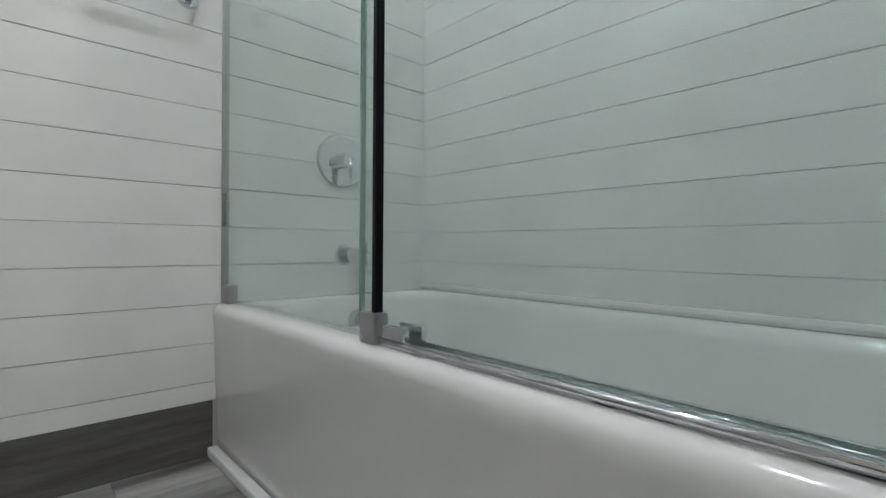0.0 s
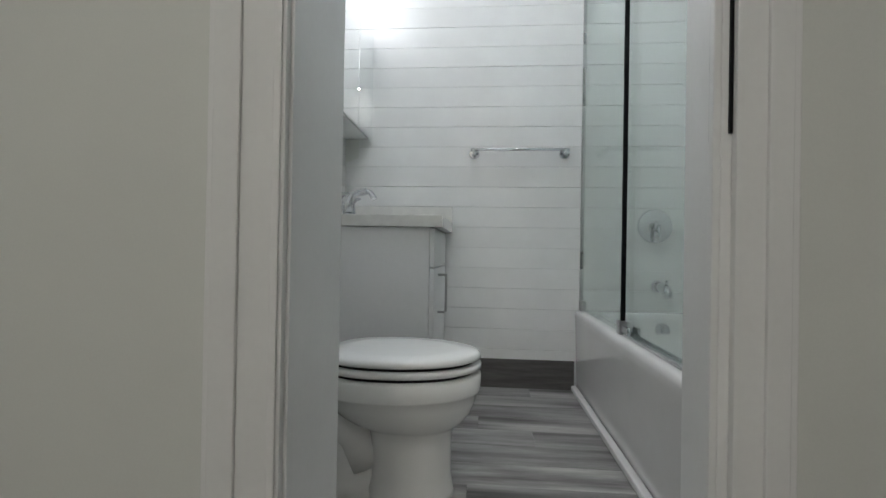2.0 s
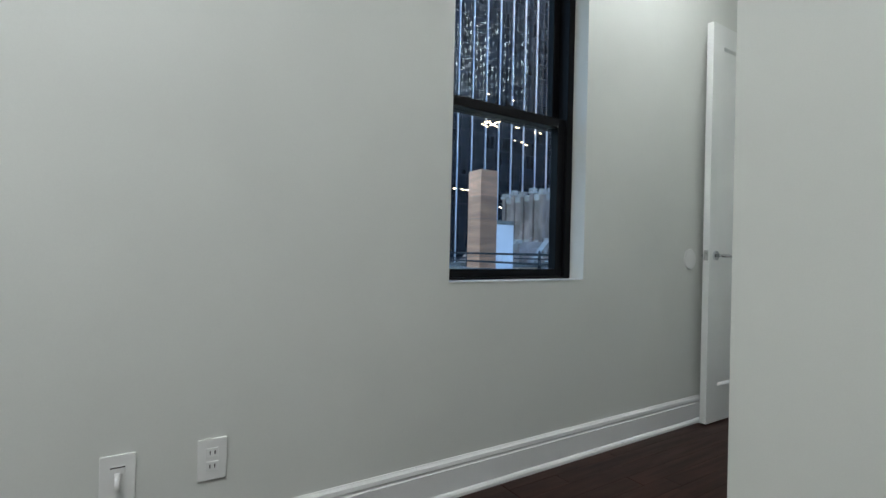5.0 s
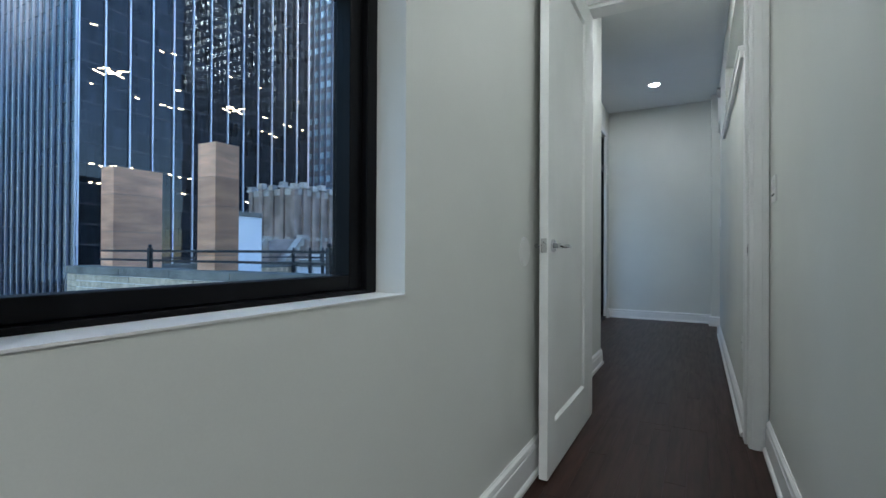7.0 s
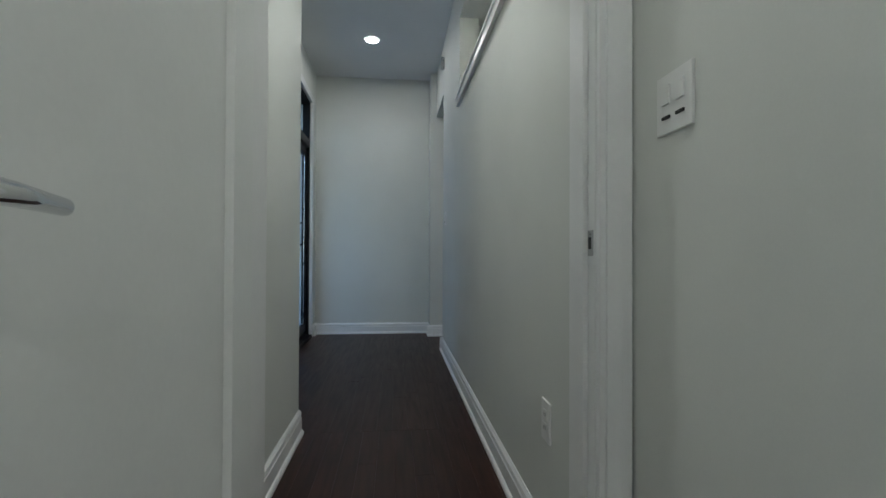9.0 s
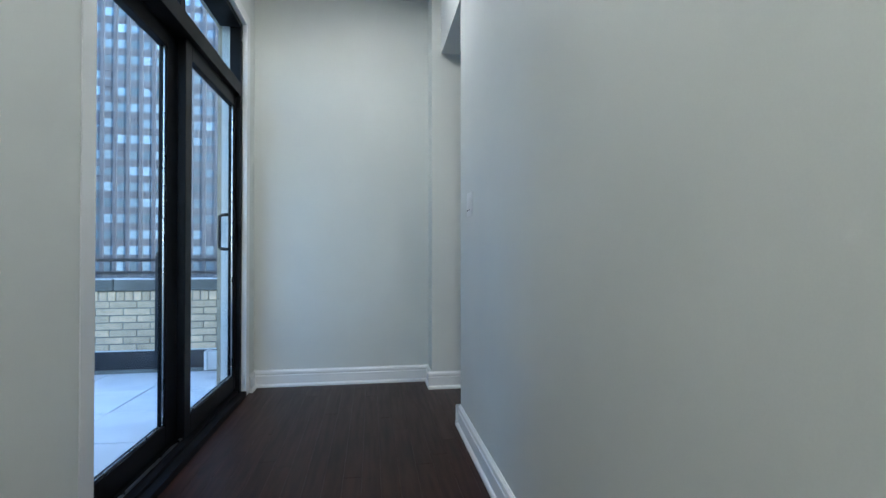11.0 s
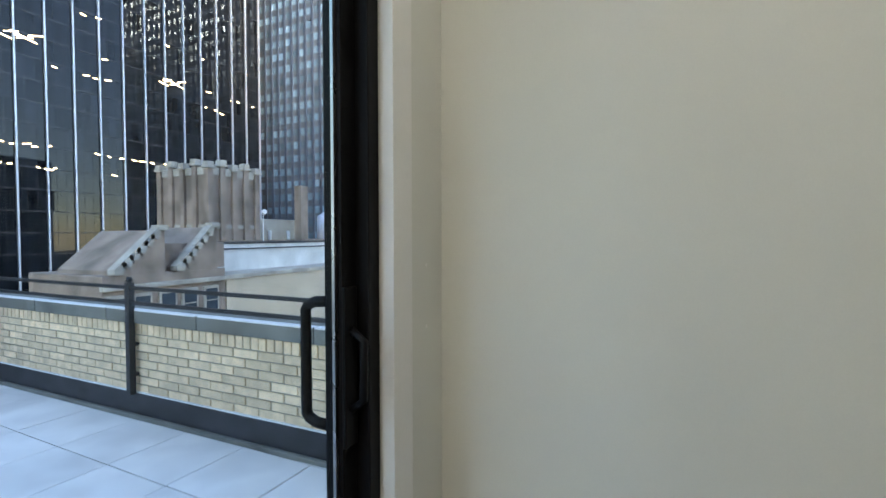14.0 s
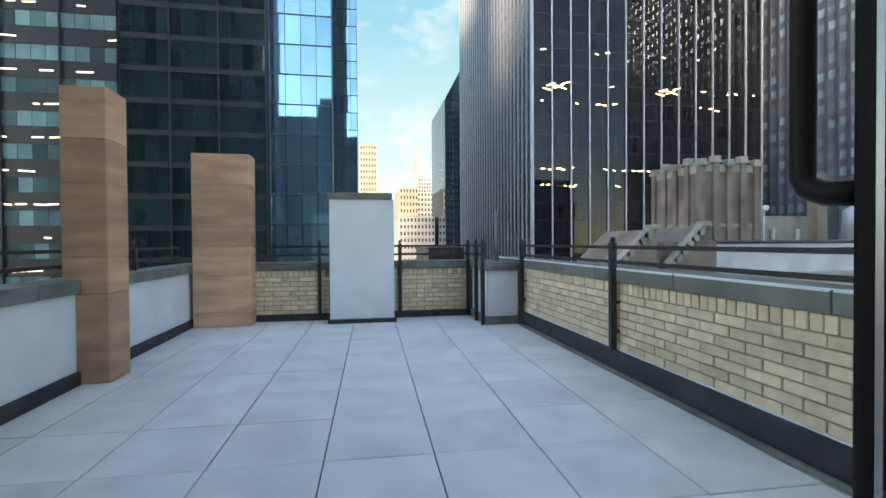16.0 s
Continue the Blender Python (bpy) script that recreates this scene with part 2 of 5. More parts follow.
M["farstone"] = mat("pale_far_stone", (0.55, 0.52, 0.48), 0.8, var=0.08, scale=0.05, fine=0.6, bump=0.0)
M["fartan"] = mat("tan_far_stone", (0.62, 0.50, 0.36), 0.8, var=0.08, scale=0.05, fine=0.6, bump=0.0)
M["farwin"] = mat("far_window_glass", (0.06, 0.08, 0.10), 0.15, var=0.1, scale=0.1, fine=1, bump=0.0, island=0.4)
M["lampglow"] = lamp_mat("lamp_diffuser", (1.0, 0.96, 0.90), 18.0)
M["bathglow"] = lamp_mat("bath_lamp_diffuser", (1.0, 0.98, 0.96), 1.8)
M["office"] = lamp_mat("office_light", (1.0, 0.72, 0.38), 2.2)
M["officew"] = lamp_mat("office_white_light", (1.0, 0.93, 0.8), 0.45)

# ---- builders ----
ORG = {}


def thing(name, at, label, category, group="", kind=""):
    ob = new(name)
    ob.empty_display_size = 0.1
    ob.location = at
    ORG[ob.name] = Vector(at)
    return tagged(ob, label, category, group, kind)


def part(name, bm, material, parent=None, label="", smooth=False):
    """One mesh object from a bmesh in world coordinates, under a thing or a part."""
    me = bpy.data.meshes.new(name)
    org = ORG[parent.name] if parent else Vector((0, 0, 0))
    if org.length > 0:
        bmesh.ops.translate(bm, verts=bm.verts, vec=-org)
    bm.to_mesh(me)
    bm.free()
    me.materials.append(M[material])
    if smooth:
        for p in me.polygons:
            p.use_smooth = True
    ob = new(name, me)
    ORG[ob.name] = org
    if parent:
        ob.parent = parent
    if label:
        ob["label"] = label
    return ob


def structure(name, bm, material, label, category=""):
    ob = part(name, bm, material)
    return tagged(ob, label, category or name.split("_")[0], kind="structure")


def add_box(bm, x0, x1, y0, y1, z0, z1):
    x0, x1 = min(x0, x1), max(x0, x1)
    y0, y1 = min(y0, y1), max(y0, y1)
    z0, z1 = min(z0, z1), max(z0, z1)
    v = [bm.verts.new(c) for c in ((x0, y0, z0), (x1, y0, z0), (x1, y1, z0), (x0, y1, z0), (x0, y0, z1), (x1, y0, z1), (x1, y1, z1), (x0, y1, z1))]
    for f in ((3, 2, 1, 0), (4, 5, 6, 7), (0, 1, 5, 4), (1, 2, 6, 5), (2, 3, 7, 6), (3, 0, 4, 7)):
        bm.faces.new([v[i] for i in f])
    return v


def bx(*boxes, bevel=0.0, seg=2):
    bm = bmesh.new()
    for b in boxes:
        add_box(bm, *b)
    if bevel:
        bmesh.ops.bevel(bm, geom=bm.edges[:], offset=bevel, segments=seg, affect='EDGES', profile=0.6)
    return bm


def cyl(p0, p1, r0, r1=None, n=20, bm=None, caps=True):
    """A tapered round bar from p0 to p1."""
    bm = bm or bmesh.new()
    p0, p1 = Vector(p0), Vector(p1)
    d = p1 - p0
    m = Matrix.Translation((p0 + p1) / 2) @ d.to_track_quat('Z', 'Y').to_matrix().to_4x4()
    bmesh.ops.create_cone(bm, cap_ends=caps, segments=n, radius1=r0, radius2=r0 if r1 is None else r1, depth=d.length, matrix=m)
    return bm


def tube(points, r, n=10, bm=None, closed=False):
    """A round bar along a chain of points; r is one radius or one for each point."""
    bm = bm or bmesh.new()
    pts = [Vector(p) for p in points]
    rs = r if isinstance(r, (list, tuple)) else [r] * len(pts)
    rings = []
    side = None
    for i, p in enumerate(pts):
        a, b = pts[max(i - 1, 0)], pts[min(i + 1, len(pts) - 1)]
        if closed:
            a, b = pts[i - 1], pts[(i + 1) % len(pts)]
        d = (b - a).normalized()
        if side is None:
            side = d.orthogonal().normalized()
        side = (side - d * side.dot(d)).normalized()
        up = d.cross(side)
        rings.append([bm.verts.new(p + rs[i] * (math.cos(2 * math.pi * k / n) * side + math.sin(2 * math.pi * k / n) * up)) for k in range(n)])
    for i in range(len(rings) - (0 if closed else 1)):
        A, B = rings[i], rings[(i + 1) % len(rings)]
        for k in range(n):
            bm.faces.new((A[k], A[(k + 1) % n], B[(k + 1) % n], B[k]))
    if not closed:
        bm.faces.new(rings[0][::-1])
        bm.faces.new(rings[-1])
    return bm


def loft(rings, cap=True):
    """A skin over rings of equal length."""
    bm = bmesh.new()
    vs = [[bm.verts.new(p) for p in ring] for ring in rings]
    n = len(vs[0])
    for a, b in zip(vs, vs[1:]):
        for k in range(n):
            bm.faces.new((a[k], a[(k + 1) % n], b[(k + 1) % n], b[k]))
    if cap:
        bm.faces.new(vs[0][::-1])
        bm.faces.new(vs[-1])
    bmesh.ops.recalc_face_normals(bm, faces=bm.faces)
    return bm


def oval(cx, cy, z, back, front, half, n=36, power=2.0):
    """A toilet-like oval: a blunt back, a round front towards +x."""
    out = []
    for k in range(n):
        a = 2 * math.pi * k / n
        c, s = math.cos(a), math.sin(a)
        p = 2.0 if c > 0 else power
        out.append((cx + (front if c > 0 else back) * math.copysign(abs(c) ** (2 / p), c), cy + half * math.copysign(abs(s) ** (2 / p), s), z))
    return out

# ---- structure ----
XW = -2.229      # passage wall with the window
XB = -1.22       # bathroom inner face by the vanity
XP = -1.305      # bathroom outer face on the passage
XH = -2.34       # hall wall before the terrace door
XD = -2.772      # hall wall round the terrace door
XR = -1.385      # hall wall opposite the terrace door
YE = 5.03        # end wall of the hall
CZ = 3.0         # ceiling
TZ = -0.243      # terrace paving

structure("wall_west_bedroom", bx(
    (XW - 0.2, XW, -6.2, -2.06, 0, CZ), (XW - 0.2, XW, -1.296, 0.478, 0, CZ),
    (XW - 0.2, XW, -2.06, -1.296, 0, 0.838), (XW - 0.2, XW, -2.06, -1.296, 2.36, CZ)), "paint", "pale grey-green painted plaster wall with a window opening", "wall")
structure("wall_west_hall", bx((XW - 0.3, XH, 0.60, 1.95, 0, CZ), (XD - 0.25, XW - 0.3, 1.70, 1.95, 0, CZ)), "paint", "pale grey-green painted plaster wall", "wall")
structure("wall_west_terrace_door", bx(
    (XD - 0.2, XD, 1.95, 2.96, 0, CZ), (XD - 0.1, XD, 4.81, YE, 0, CZ), (XD - 0.2, XD - 0.1, 4.92, YE, 0, CZ), (XD - 0.2, XD, 2.96, 4.81, 2.62, CZ)), "paint", "pale painted plaster wall round the terrace door", "wall")
structure("wall_north_hall", bx((XD - 0.2, -1.455, YE, YE + 0.25, -0.3, CZ), (-1.455, -0.98, 4.80, YE + 0.25, -0.3, CZ)), "paint", "pale painted plaster end wall with a shallow pier", "wall")
structure("wall_north_living", bx(
    (-0.98, -0.46, 5.10, YE + 0.25, -0.3, CZ), (-0.46, 2.2, 5.10, YE + 0.25, 2.5, CZ), (-0.46, 2.2, 5.10, YE + 0.25, -0.3, 0.06), (2.2, 4.0, 5.10, YE + 0.25, -0.3, CZ)),
    "paint", "pale painted wall with a wide glazed opening", "wall")
structure("wall_east_hall", bx(
    (XR, XR + 0.14, 0.60, 4.02, 0, 2.06), (XR, XR + 0.14, 0.60, 0.80, 2.06, 2.67), (XR, XR + 0.14, 2.85, 4.02, 2.06, 2.67), (XR, XR + 0.14, 0.60, 4.80, 2.67, CZ), (XR, XR + 0.40, 4.02, 4.80, 2.50, 2.67),
    (XR + 0.14, XR + 0.42, 0.70, 3.06, 2.0, 2.058), (XR + 0.42, XR + 0.46, 0.70, 3.06, 2.0, 2.75), (XR + 0.14, XR + 0.42, 2.96, 3.06, 2.058, 2.75), (XR + 0.14, XR + 0.42, 0.70, 0.80, 2.058, 2.75),
    (XR + 0.14, XR + 0.42, 0.70, 3.06, 2.672, 2.75)),
    "paint", "pale grey painted wall with a high recessed niche", "wall")
structure("wall_doorway", bx((XP, XP + 0.16, 0.0, 0.60, 0, CZ), (XW, XW + 0.06, 0.478, 0.60, 0, CZ), (XW, XP, 0.478, 0.60, 2.34, CZ), (XR + 0.012, XP, 0.478, 0.60, 0, 2.34)), "paint", "painted wall round the bedroom doorway", "wall")
structure("wall_bath_west", bx((XP, XB, -1.80, 0.0, 0, CZ)), "paint", "painted partition between the bathroom and the passage", "wall")
structure("wall_bath_south", bx((XB, -0.77, -1.80, -1.56, 0, CZ), (-0.08, 3.6, -1.69, -1.56, 0, CZ), (-0.77, -0.08, -1.69, -1.56, 2.08, CZ)), "paint", "painted wall with the bathroom doorway", "wall")
structure("wall_bath_north", bx((XP + 0.16, 0.9, 0.012, 0.14, 0, CZ), (XB, XP + 0.16, 0.012, 0.02, 0, CZ)), "grout", "tiled bathroom wall behind the towel bar", "wall")
structure("wall_bath_east", bx((0.752, 0.9, -1.68, 0.012, 0, CZ)), "grout", "tiled bathroom wall along the tub", "wall")
structure("wall_bedroom_south", bx((XW - 0.3, 3.6, -6.35, -6.2, 0, CZ)), "paint", "plain painted bedroom wall", "wall")
structure("wall_bedroom_east", bx((3.6, 3.75, -6.35, -1.68, 0, CZ)), "paint", "plain painted bedroom wall", "wall")
structure("wall_living_east", bx((4.0, 4.15, 0.14, YE + 0.25, 0, CZ), (0.9, 4.0, 0.02, 0.14, 0, CZ)), "paint", "plain painted living room wall", "wall")
structure("wall_living_south", bx((XR + 0.46, 4.0, 0.50, 0.60, 0, CZ)), "paint", "plain painted living room wall", "wall")
structure("floor", bx((XW - 0.3, 4.15, -6.35, -1.74, -0.3, -0.016), (XW - 0.3, XP + 0.02, -1.74, 1.8, -0.3, -0.016), (XD - 0.2, 4.0, 1.8, YE + 0.25, -0.3, -0.016), (XP, 4.0, 0.0, 1.8, -0.3, -0.016)), "dark", "dark subfloor under the oak boards", "floor")
structure("floor_bath", bx((XB, 0.76, -1.74, 0.012, -0.3, -0.01)), "dark", "subfloor under the grey bathroom planks", "floor")
structure("ceiling", bx((XD - 0.25, 4.15, -6.35, YE + 0.25, CZ, CZ + 0.25)), "ceil", "flat white painted ceiling", "ceiling")


def baseboard(name, runs, h=0.125, label="white painted baseboard with a moulded top and shoe"):
    """Runs of (x0, y0, x1, y1, nx, ny): the wall line and the side it faces."""
    bm = bmesh.new()
    prof = [(0, 0), (0.028, 0), (0.028, 0.012), (0.022, 0.02), (0.016, 0.024), (0.016, h - 0.04), (0.012, h - 0.036), (0.012, h - 0.03), (0.015, h - 0.026),
            (0.013, h - 0.012), (0.006, h - 0.004), (0.004, h), (0, h)]
    for x0, y0, x1, y1, nx, ny in runs:
        a = [bm.verts.new((x0 + nx * (d + 0.001), y0 + ny * (d + 0.001), z)) for d, z in prof]
        b = [bm.verts.new((x1 + nx * (d + 0.001), y1 + ny * (d + 0.001), z)) for d, z in prof]
        k = len(prof)
        for i in range(k):
            bm.faces.new((a[i], a[(i + 1) % k], b[(i + 1) % k], b[i]))
        bm.faces.new(a)
        bm.faces.new(b[::-1])
    bmesh.ops.recalc_face_normals(bm, faces=bm.faces)
    return structure(name, bm, "trim", label, "baseboard")


baseboard("baseboard_passage", [(XW, -6.2, XW, 0.47, 1, 0), (XP, -1.80, XP, 0.455, -1, 0), (XP, -1.80, -0.874, -1.80, 0, -1), (XP - 0.028, -1.80, XP, -1.80, 0, -1)], 0.15)
baseboard("baseboard_hall", [(XH, 0.62, XH, 1.95, 1, 0), (XD, 1.95, XD, 2.78, 1, 0), (XH, 1.95, XD, 1.95, 0, 1), (XD, 4.88, XD, YE, 1, 0), (XD, YE, -1.455, YE, 0, -1), (-1.455, YE, -1.455, 4.80, -1, 0),
                             (-1.483, 4.80, -0.98, 4.80, 0, -1), (XR, 0.62, XR, 4.02, -1, 0), (XR - 0.028, 4.02, XR + 0.14, 4.02, 0, 1)], 0.125)
structure("baseboard_bath", bx((-0.66, -0.001, -0.004, 0.011, 0, 0.148), bevel=0.001), "vbase", "dark grey wood-look plank baseboard", "baseboard")


def casing(name, boxes, label):
    return structure(name, bx(*boxes, bevel=0.002), "trim", label, "trim")


# bathroom doorway: jambs, stops and casings
casing("trim_bath_door", [(-0.77, -0.75, -1.802, -1.558, 0, 2.08), (-0.10, -0.08, -1.692, -1.558, 0, 2.08), (-0.75, -0.10, -1.692, -1.558, 2.06, 2.08), (-0.112, -0.10, -1.692, -1.676, 0, 2.06)], "white painted bathroom door jamb with a stop")
casing("trim_bath_casing", [(-0.872, -0.755, -1.818, -1.802, 0, 2.18), (-0.860, -0.820, -1.826, -1.818, 0, 2.17), (-0.772, -0.760, -1.824, -1.818, 0, 2.1),
                            (-0.084, 0.01, -1.708, -1.692, 0, 2.18), (-0.040, -0.004, -1.716, -1.708, 0, 2.17), (-0.872, 0.01, -1.708, -1.692, 2.185, 2.28)], "white moulded door casing")
casing("trim_bedroom_door", [(XR - 0.005, XR + 0.012, 0.476, 0.602, 0, 2.34), (XR - 0.018, XR - 0.005, 0.515, 0.602, 0, 2.31), (XW + 0.06, XW + 0.078, 0.476, 0.602, 0, 2.34), (XW + 0.078, XR - 0.005, 0.476, 0.602, 2.32, 2.34)], "white painted door jamb with a stop")
casing("trim_bedroom_casing", [(XR - 0.002, XP - 0.004, 0.458, 0.476, 0, 2.34), (XR + 0.012, XR + 0.05, 0.450, 0.458, 0, 2.34), (XW + 0.004, XW + 0.07, 0.458, 0.476, 0, 2.34), (XW + 0.004, XP - 0.004, 0.458, 0.476, 2.34, 2.42)], "white moulded door casing")
casing("trim_niche_ledge", [(XR - 0.022, XR - 0.001, 0.78, 2.87, 2.015, 2.065), (XR - 0.03, XR + 0.14, 0.78, 2.87, 2.065, 2.08)], "white ledge moulding under the high niche")
casing("trim_terrace_door", [(XD - 0.026, XD + 0.004, 2.89, 2.965, 0, 2.69), (XD - 0.026, XD + 0.004, 4.805, 4.88, 0, 2.69), (XD - 0.026, XD + 0.004, 2.965, 4.805, 2.615, 2.69)], "white casing round the terrace door")
structure("window_sill", bx((XW - 0.16, XW + 0.002, -2.06, -1.296, 0.838, 0.842)), "trim", "white painted plaster window sill", "sill")


# ---- window in the passage ----
def sash(name, parent, y0, y1, z0, z1, x, w, d, bottom=None):
    """One sash with its pane: stiles and rails with real depth."""
    b = bottom or w
    s = part(name, bx((x - d, x, y0, y0 + 0.02, z0, z1), (x - d, x, y1 - w, y1, z0, z1), (x - d, x, y0 + 0.02, y1 - w, z0, z0 + b), (x - d, x, y0 + 0.02, y1 - w, z1 - w, z1), bevel=0.003), "black", parent)
    part("pane", bx((x - d * 0.5 - 0.002, x - d * 0.5 + 0.002, y0 + 0.02, y1 - w, z0 + b, z1 - w)), "glass", s, "clear glass pane")
    return s


win = thing("window_1", (XW - 0.12, -1.68, 0.842), "black double-hung sash window set into the passage wall", "window", kind="structure")
part("window_frame", bx((XW - 0.195, XW - 0.085, -2.06, -2.046, 0.842, 2.36), (XW - 0.195, XW - 0.085, -1.336, -1.296, 0.842, 2.36), (XW - 0.195, XW - 0.085, -2.046, -1.336, 0.842, 0.852), (XW - 0.195, XW - 0.085, -2.046, -1.336, 2.32, 2.36), bevel=0.003), "black", win)
sash("lower_sash", win, -2.044, -1.338, 0.853, 1.62, XW - 0.10, 0.045, 0.045, 0.034)
sash("upper_sash", win, -2.044, -1.338, 1.575, 2.318, XW - 0.148, 0.04, 0.04)
part("latch", bx((XW - 0.135, XW - 0.105, -1.71, -1.66, 1.62, 1.632), (XW - 0.125, XW - 0.112, -1.70, -1.69, 1.632, 1.65), bevel=0.003), "black", win)

# ---- terrace door ----
td = thing("terrace_door", (XD - 0.08, 3.86, 0.0), "black framed sliding glass terrace door with a transom", "sliding door", kind="structure")
FX = XD - 0.03
part("door_frame", bx((FX - 0.14, FX, 2.962, 3.00, 0, 2.618), (FX - 0.075, FX, 4.77, 4.808, 0, 2.618), (FX - 0.14, FX, 3.00, 4.77, 2.58, 2.618), (FX - 0.14, FX, 3.00, 4.77, 2.10, 2.19), bevel=0.003), "black", td)
part("sill_track", bx((FX - 0.15, FX + 0.035, 2.96, 4.81, -0.01, 0.035), (FX - 0.15, FX - 0.01, 3.00, 4.77, 0.035, 0.05), (FX - 0.05, FX - 0.042, 3.00, 4.77, 0.05, 0.065), (FX - 0.10, FX - 0.092, 3.00, 4.77, 0.05, 0.065), bevel=0.002), "black", td)
part("track_rail", bx((FX - 0.052, FX - 0.040, 3.00, 4.77, 0.065, 0.072)), "steel", td, "bright worn track rail")


def leaf(name, x, y0, y1, r=0.085):
    s = part(name, bx((x - 0.04, x, y0, y0 + 0.085, 0.07, 2.10), (x - 0.04, x, y1 - r, y1, 0.07, 2.10), (x - 0.04, x, y0 + 0.085, y1 - r, 0.07, 0.165), (x - 0.04, x, y0 + 0.085, y1 - r, 2.015, 2.10), bevel=0.004), "black", td)
    part("pane", bx((x - 0.024, x - 0.016, y0 + 0.085, y1 - r, 0.165, 2.015)), "glass", s, "clear glass pane")
    part("gasket", bx((x - 0.016, x - 0.010, y0 + 0.085, y0 + 0.093, 0.165, 2.015), (x - 0.016, x - 0.010, y1 - r - 0.008, y1 - r, 0.165, 2.015), (x - 0.016, x - 0.010, y0 + 0.093, y1 - r - 0.008, 0.165, 0.173)), "steel", s, "pale grey glazing bead")
    return s


leaf("fixed_panel", FX - 0.085, 3.00, 3.96, 0.17)
slide = leaf("sliding_panel", FX - 0.03, 3.87, 4.785, 0.058)
part("transom_pane", bx((FX - 0.08, FX - 0.072, 3.00, 4.77, 2.19, 2.58)), "glass", td, "clear glass transom pane")
part("transom_bar", bx((FX - 0.12, FX - 0.03, 3.80, 3.86, 2.19, 2.58), bevel=0.003), "black", td)


def pull(name, x, s):
    """A bow handle standing off the stile by s."""
    z0, z1, y = 1.03, 1.27, 4.745
    pts = [(x, y, z0)] + [(x + s * (0.25 + 0.75 * math.sin(a)), y, z0 + 0.02 - 0.02 * math.cos(a)) for a in (0.5, 1.0, 1.5)] + \
          [(x + s, y, z0 + 0.06), (x + s, y, z1 - 0.06)] + [(x + s * (0.25 + 0.75 * math.sin(a)), y, z1 - 0.02 + 0.02 * math.cos(a)) for a in (1.5, 1.0, 0.5)] + [(x, y, z1)]
    part(name, tube(pts, 0.011, 10), "black", slide, "black bow handle", True)


pull("outer_handle", FX - 0.07, -0.06)
part("inner_handle", tube([(FX - 0.022, 4.745, 1.07), (FX + 0.004, 4.745, 1.09), (FX + 0.006, 4.745, 1.20), (FX - 0.022, 4.745, 1.22)], 0.008, 10), "black", slide, "small black thumb handle", True)
part("handle_plate", bx((FX - 0.03, FX - 0.022, 4.725, 4.765, 1.0, 1.30), bevel=0.003), "black", slide)

# ---- glazing of the living room ----
lw = thing("window_2", (0.8, 5.19, 0.06), "black framed floor-to-ceiling glazing with a transom", "window", kind="structure")
part("window_frame", bx((-0.46, -0.41, 5.14, 5.24, 0.06, 2.5), (2.15, 2.2, 5.14, 5.24, 0.06, 2.5), (-0.41, 2.15, 5.14, 5.24, 2.45, 2.5), (-0.41, 2.15, 5.14, 5.24, 1.93, 2.10), (-0.41, 2.15, 5.14, 5.24, 0.06, 0.14), (0.77, 0.85, 5.14, 5.24, 0.14, 1.93), bevel=0.003), "black", lw)
for a, b in ((-0.41, 0.77), (0.85, 2.15)):
    part("pane", bx((a, b, 5.185, 5.191, 0.14, 1.93)), "glass", lw, "clear glass pane")
part("transom_pane", bx((-0.41, 2.15, 5.185, 5.191, 2.10, 2.45)), "glass", lw, "clear glass pane")


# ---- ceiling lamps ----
# the hall has such lamps; those in the other rooms are added fill
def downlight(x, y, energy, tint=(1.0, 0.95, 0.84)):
    t = thing("ceiling_light_or_fill", (x, y, CZ), "round white recessed ceiling downlight, lit, known in the hall, added elsewhere", "ceiling light", "recessed downlights")
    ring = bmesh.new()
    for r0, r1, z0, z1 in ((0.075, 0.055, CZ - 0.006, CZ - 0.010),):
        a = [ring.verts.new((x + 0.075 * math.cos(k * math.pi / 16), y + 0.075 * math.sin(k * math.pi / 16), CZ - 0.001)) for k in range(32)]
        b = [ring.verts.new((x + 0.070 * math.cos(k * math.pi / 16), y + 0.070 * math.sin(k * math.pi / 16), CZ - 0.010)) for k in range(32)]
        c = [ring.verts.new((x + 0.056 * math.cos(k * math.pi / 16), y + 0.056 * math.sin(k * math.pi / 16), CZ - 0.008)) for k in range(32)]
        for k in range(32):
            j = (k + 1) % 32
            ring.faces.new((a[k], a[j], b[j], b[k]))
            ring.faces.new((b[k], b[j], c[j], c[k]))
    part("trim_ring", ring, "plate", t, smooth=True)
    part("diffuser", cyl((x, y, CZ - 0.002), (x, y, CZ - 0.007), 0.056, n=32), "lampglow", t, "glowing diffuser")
    l = new("downlight_or_fill_lamp", bpy.data.lights.new("downlight_or_fill_lamp", 'AREA'))
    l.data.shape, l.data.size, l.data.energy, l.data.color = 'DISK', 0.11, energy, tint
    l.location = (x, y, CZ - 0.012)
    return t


downlight(-2.08, 4.02, 0.9)
# fill added to brighten the passage, no lamp known here
downlight(-1.75, -0.95, 1.5)
downlight(-1.75, 1.2, 2.2)
# unseen bedroom lamps, added as fill behind the camera
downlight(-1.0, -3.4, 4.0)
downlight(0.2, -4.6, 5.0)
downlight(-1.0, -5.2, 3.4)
# unseen living room lamp, added as fill
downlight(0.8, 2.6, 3)

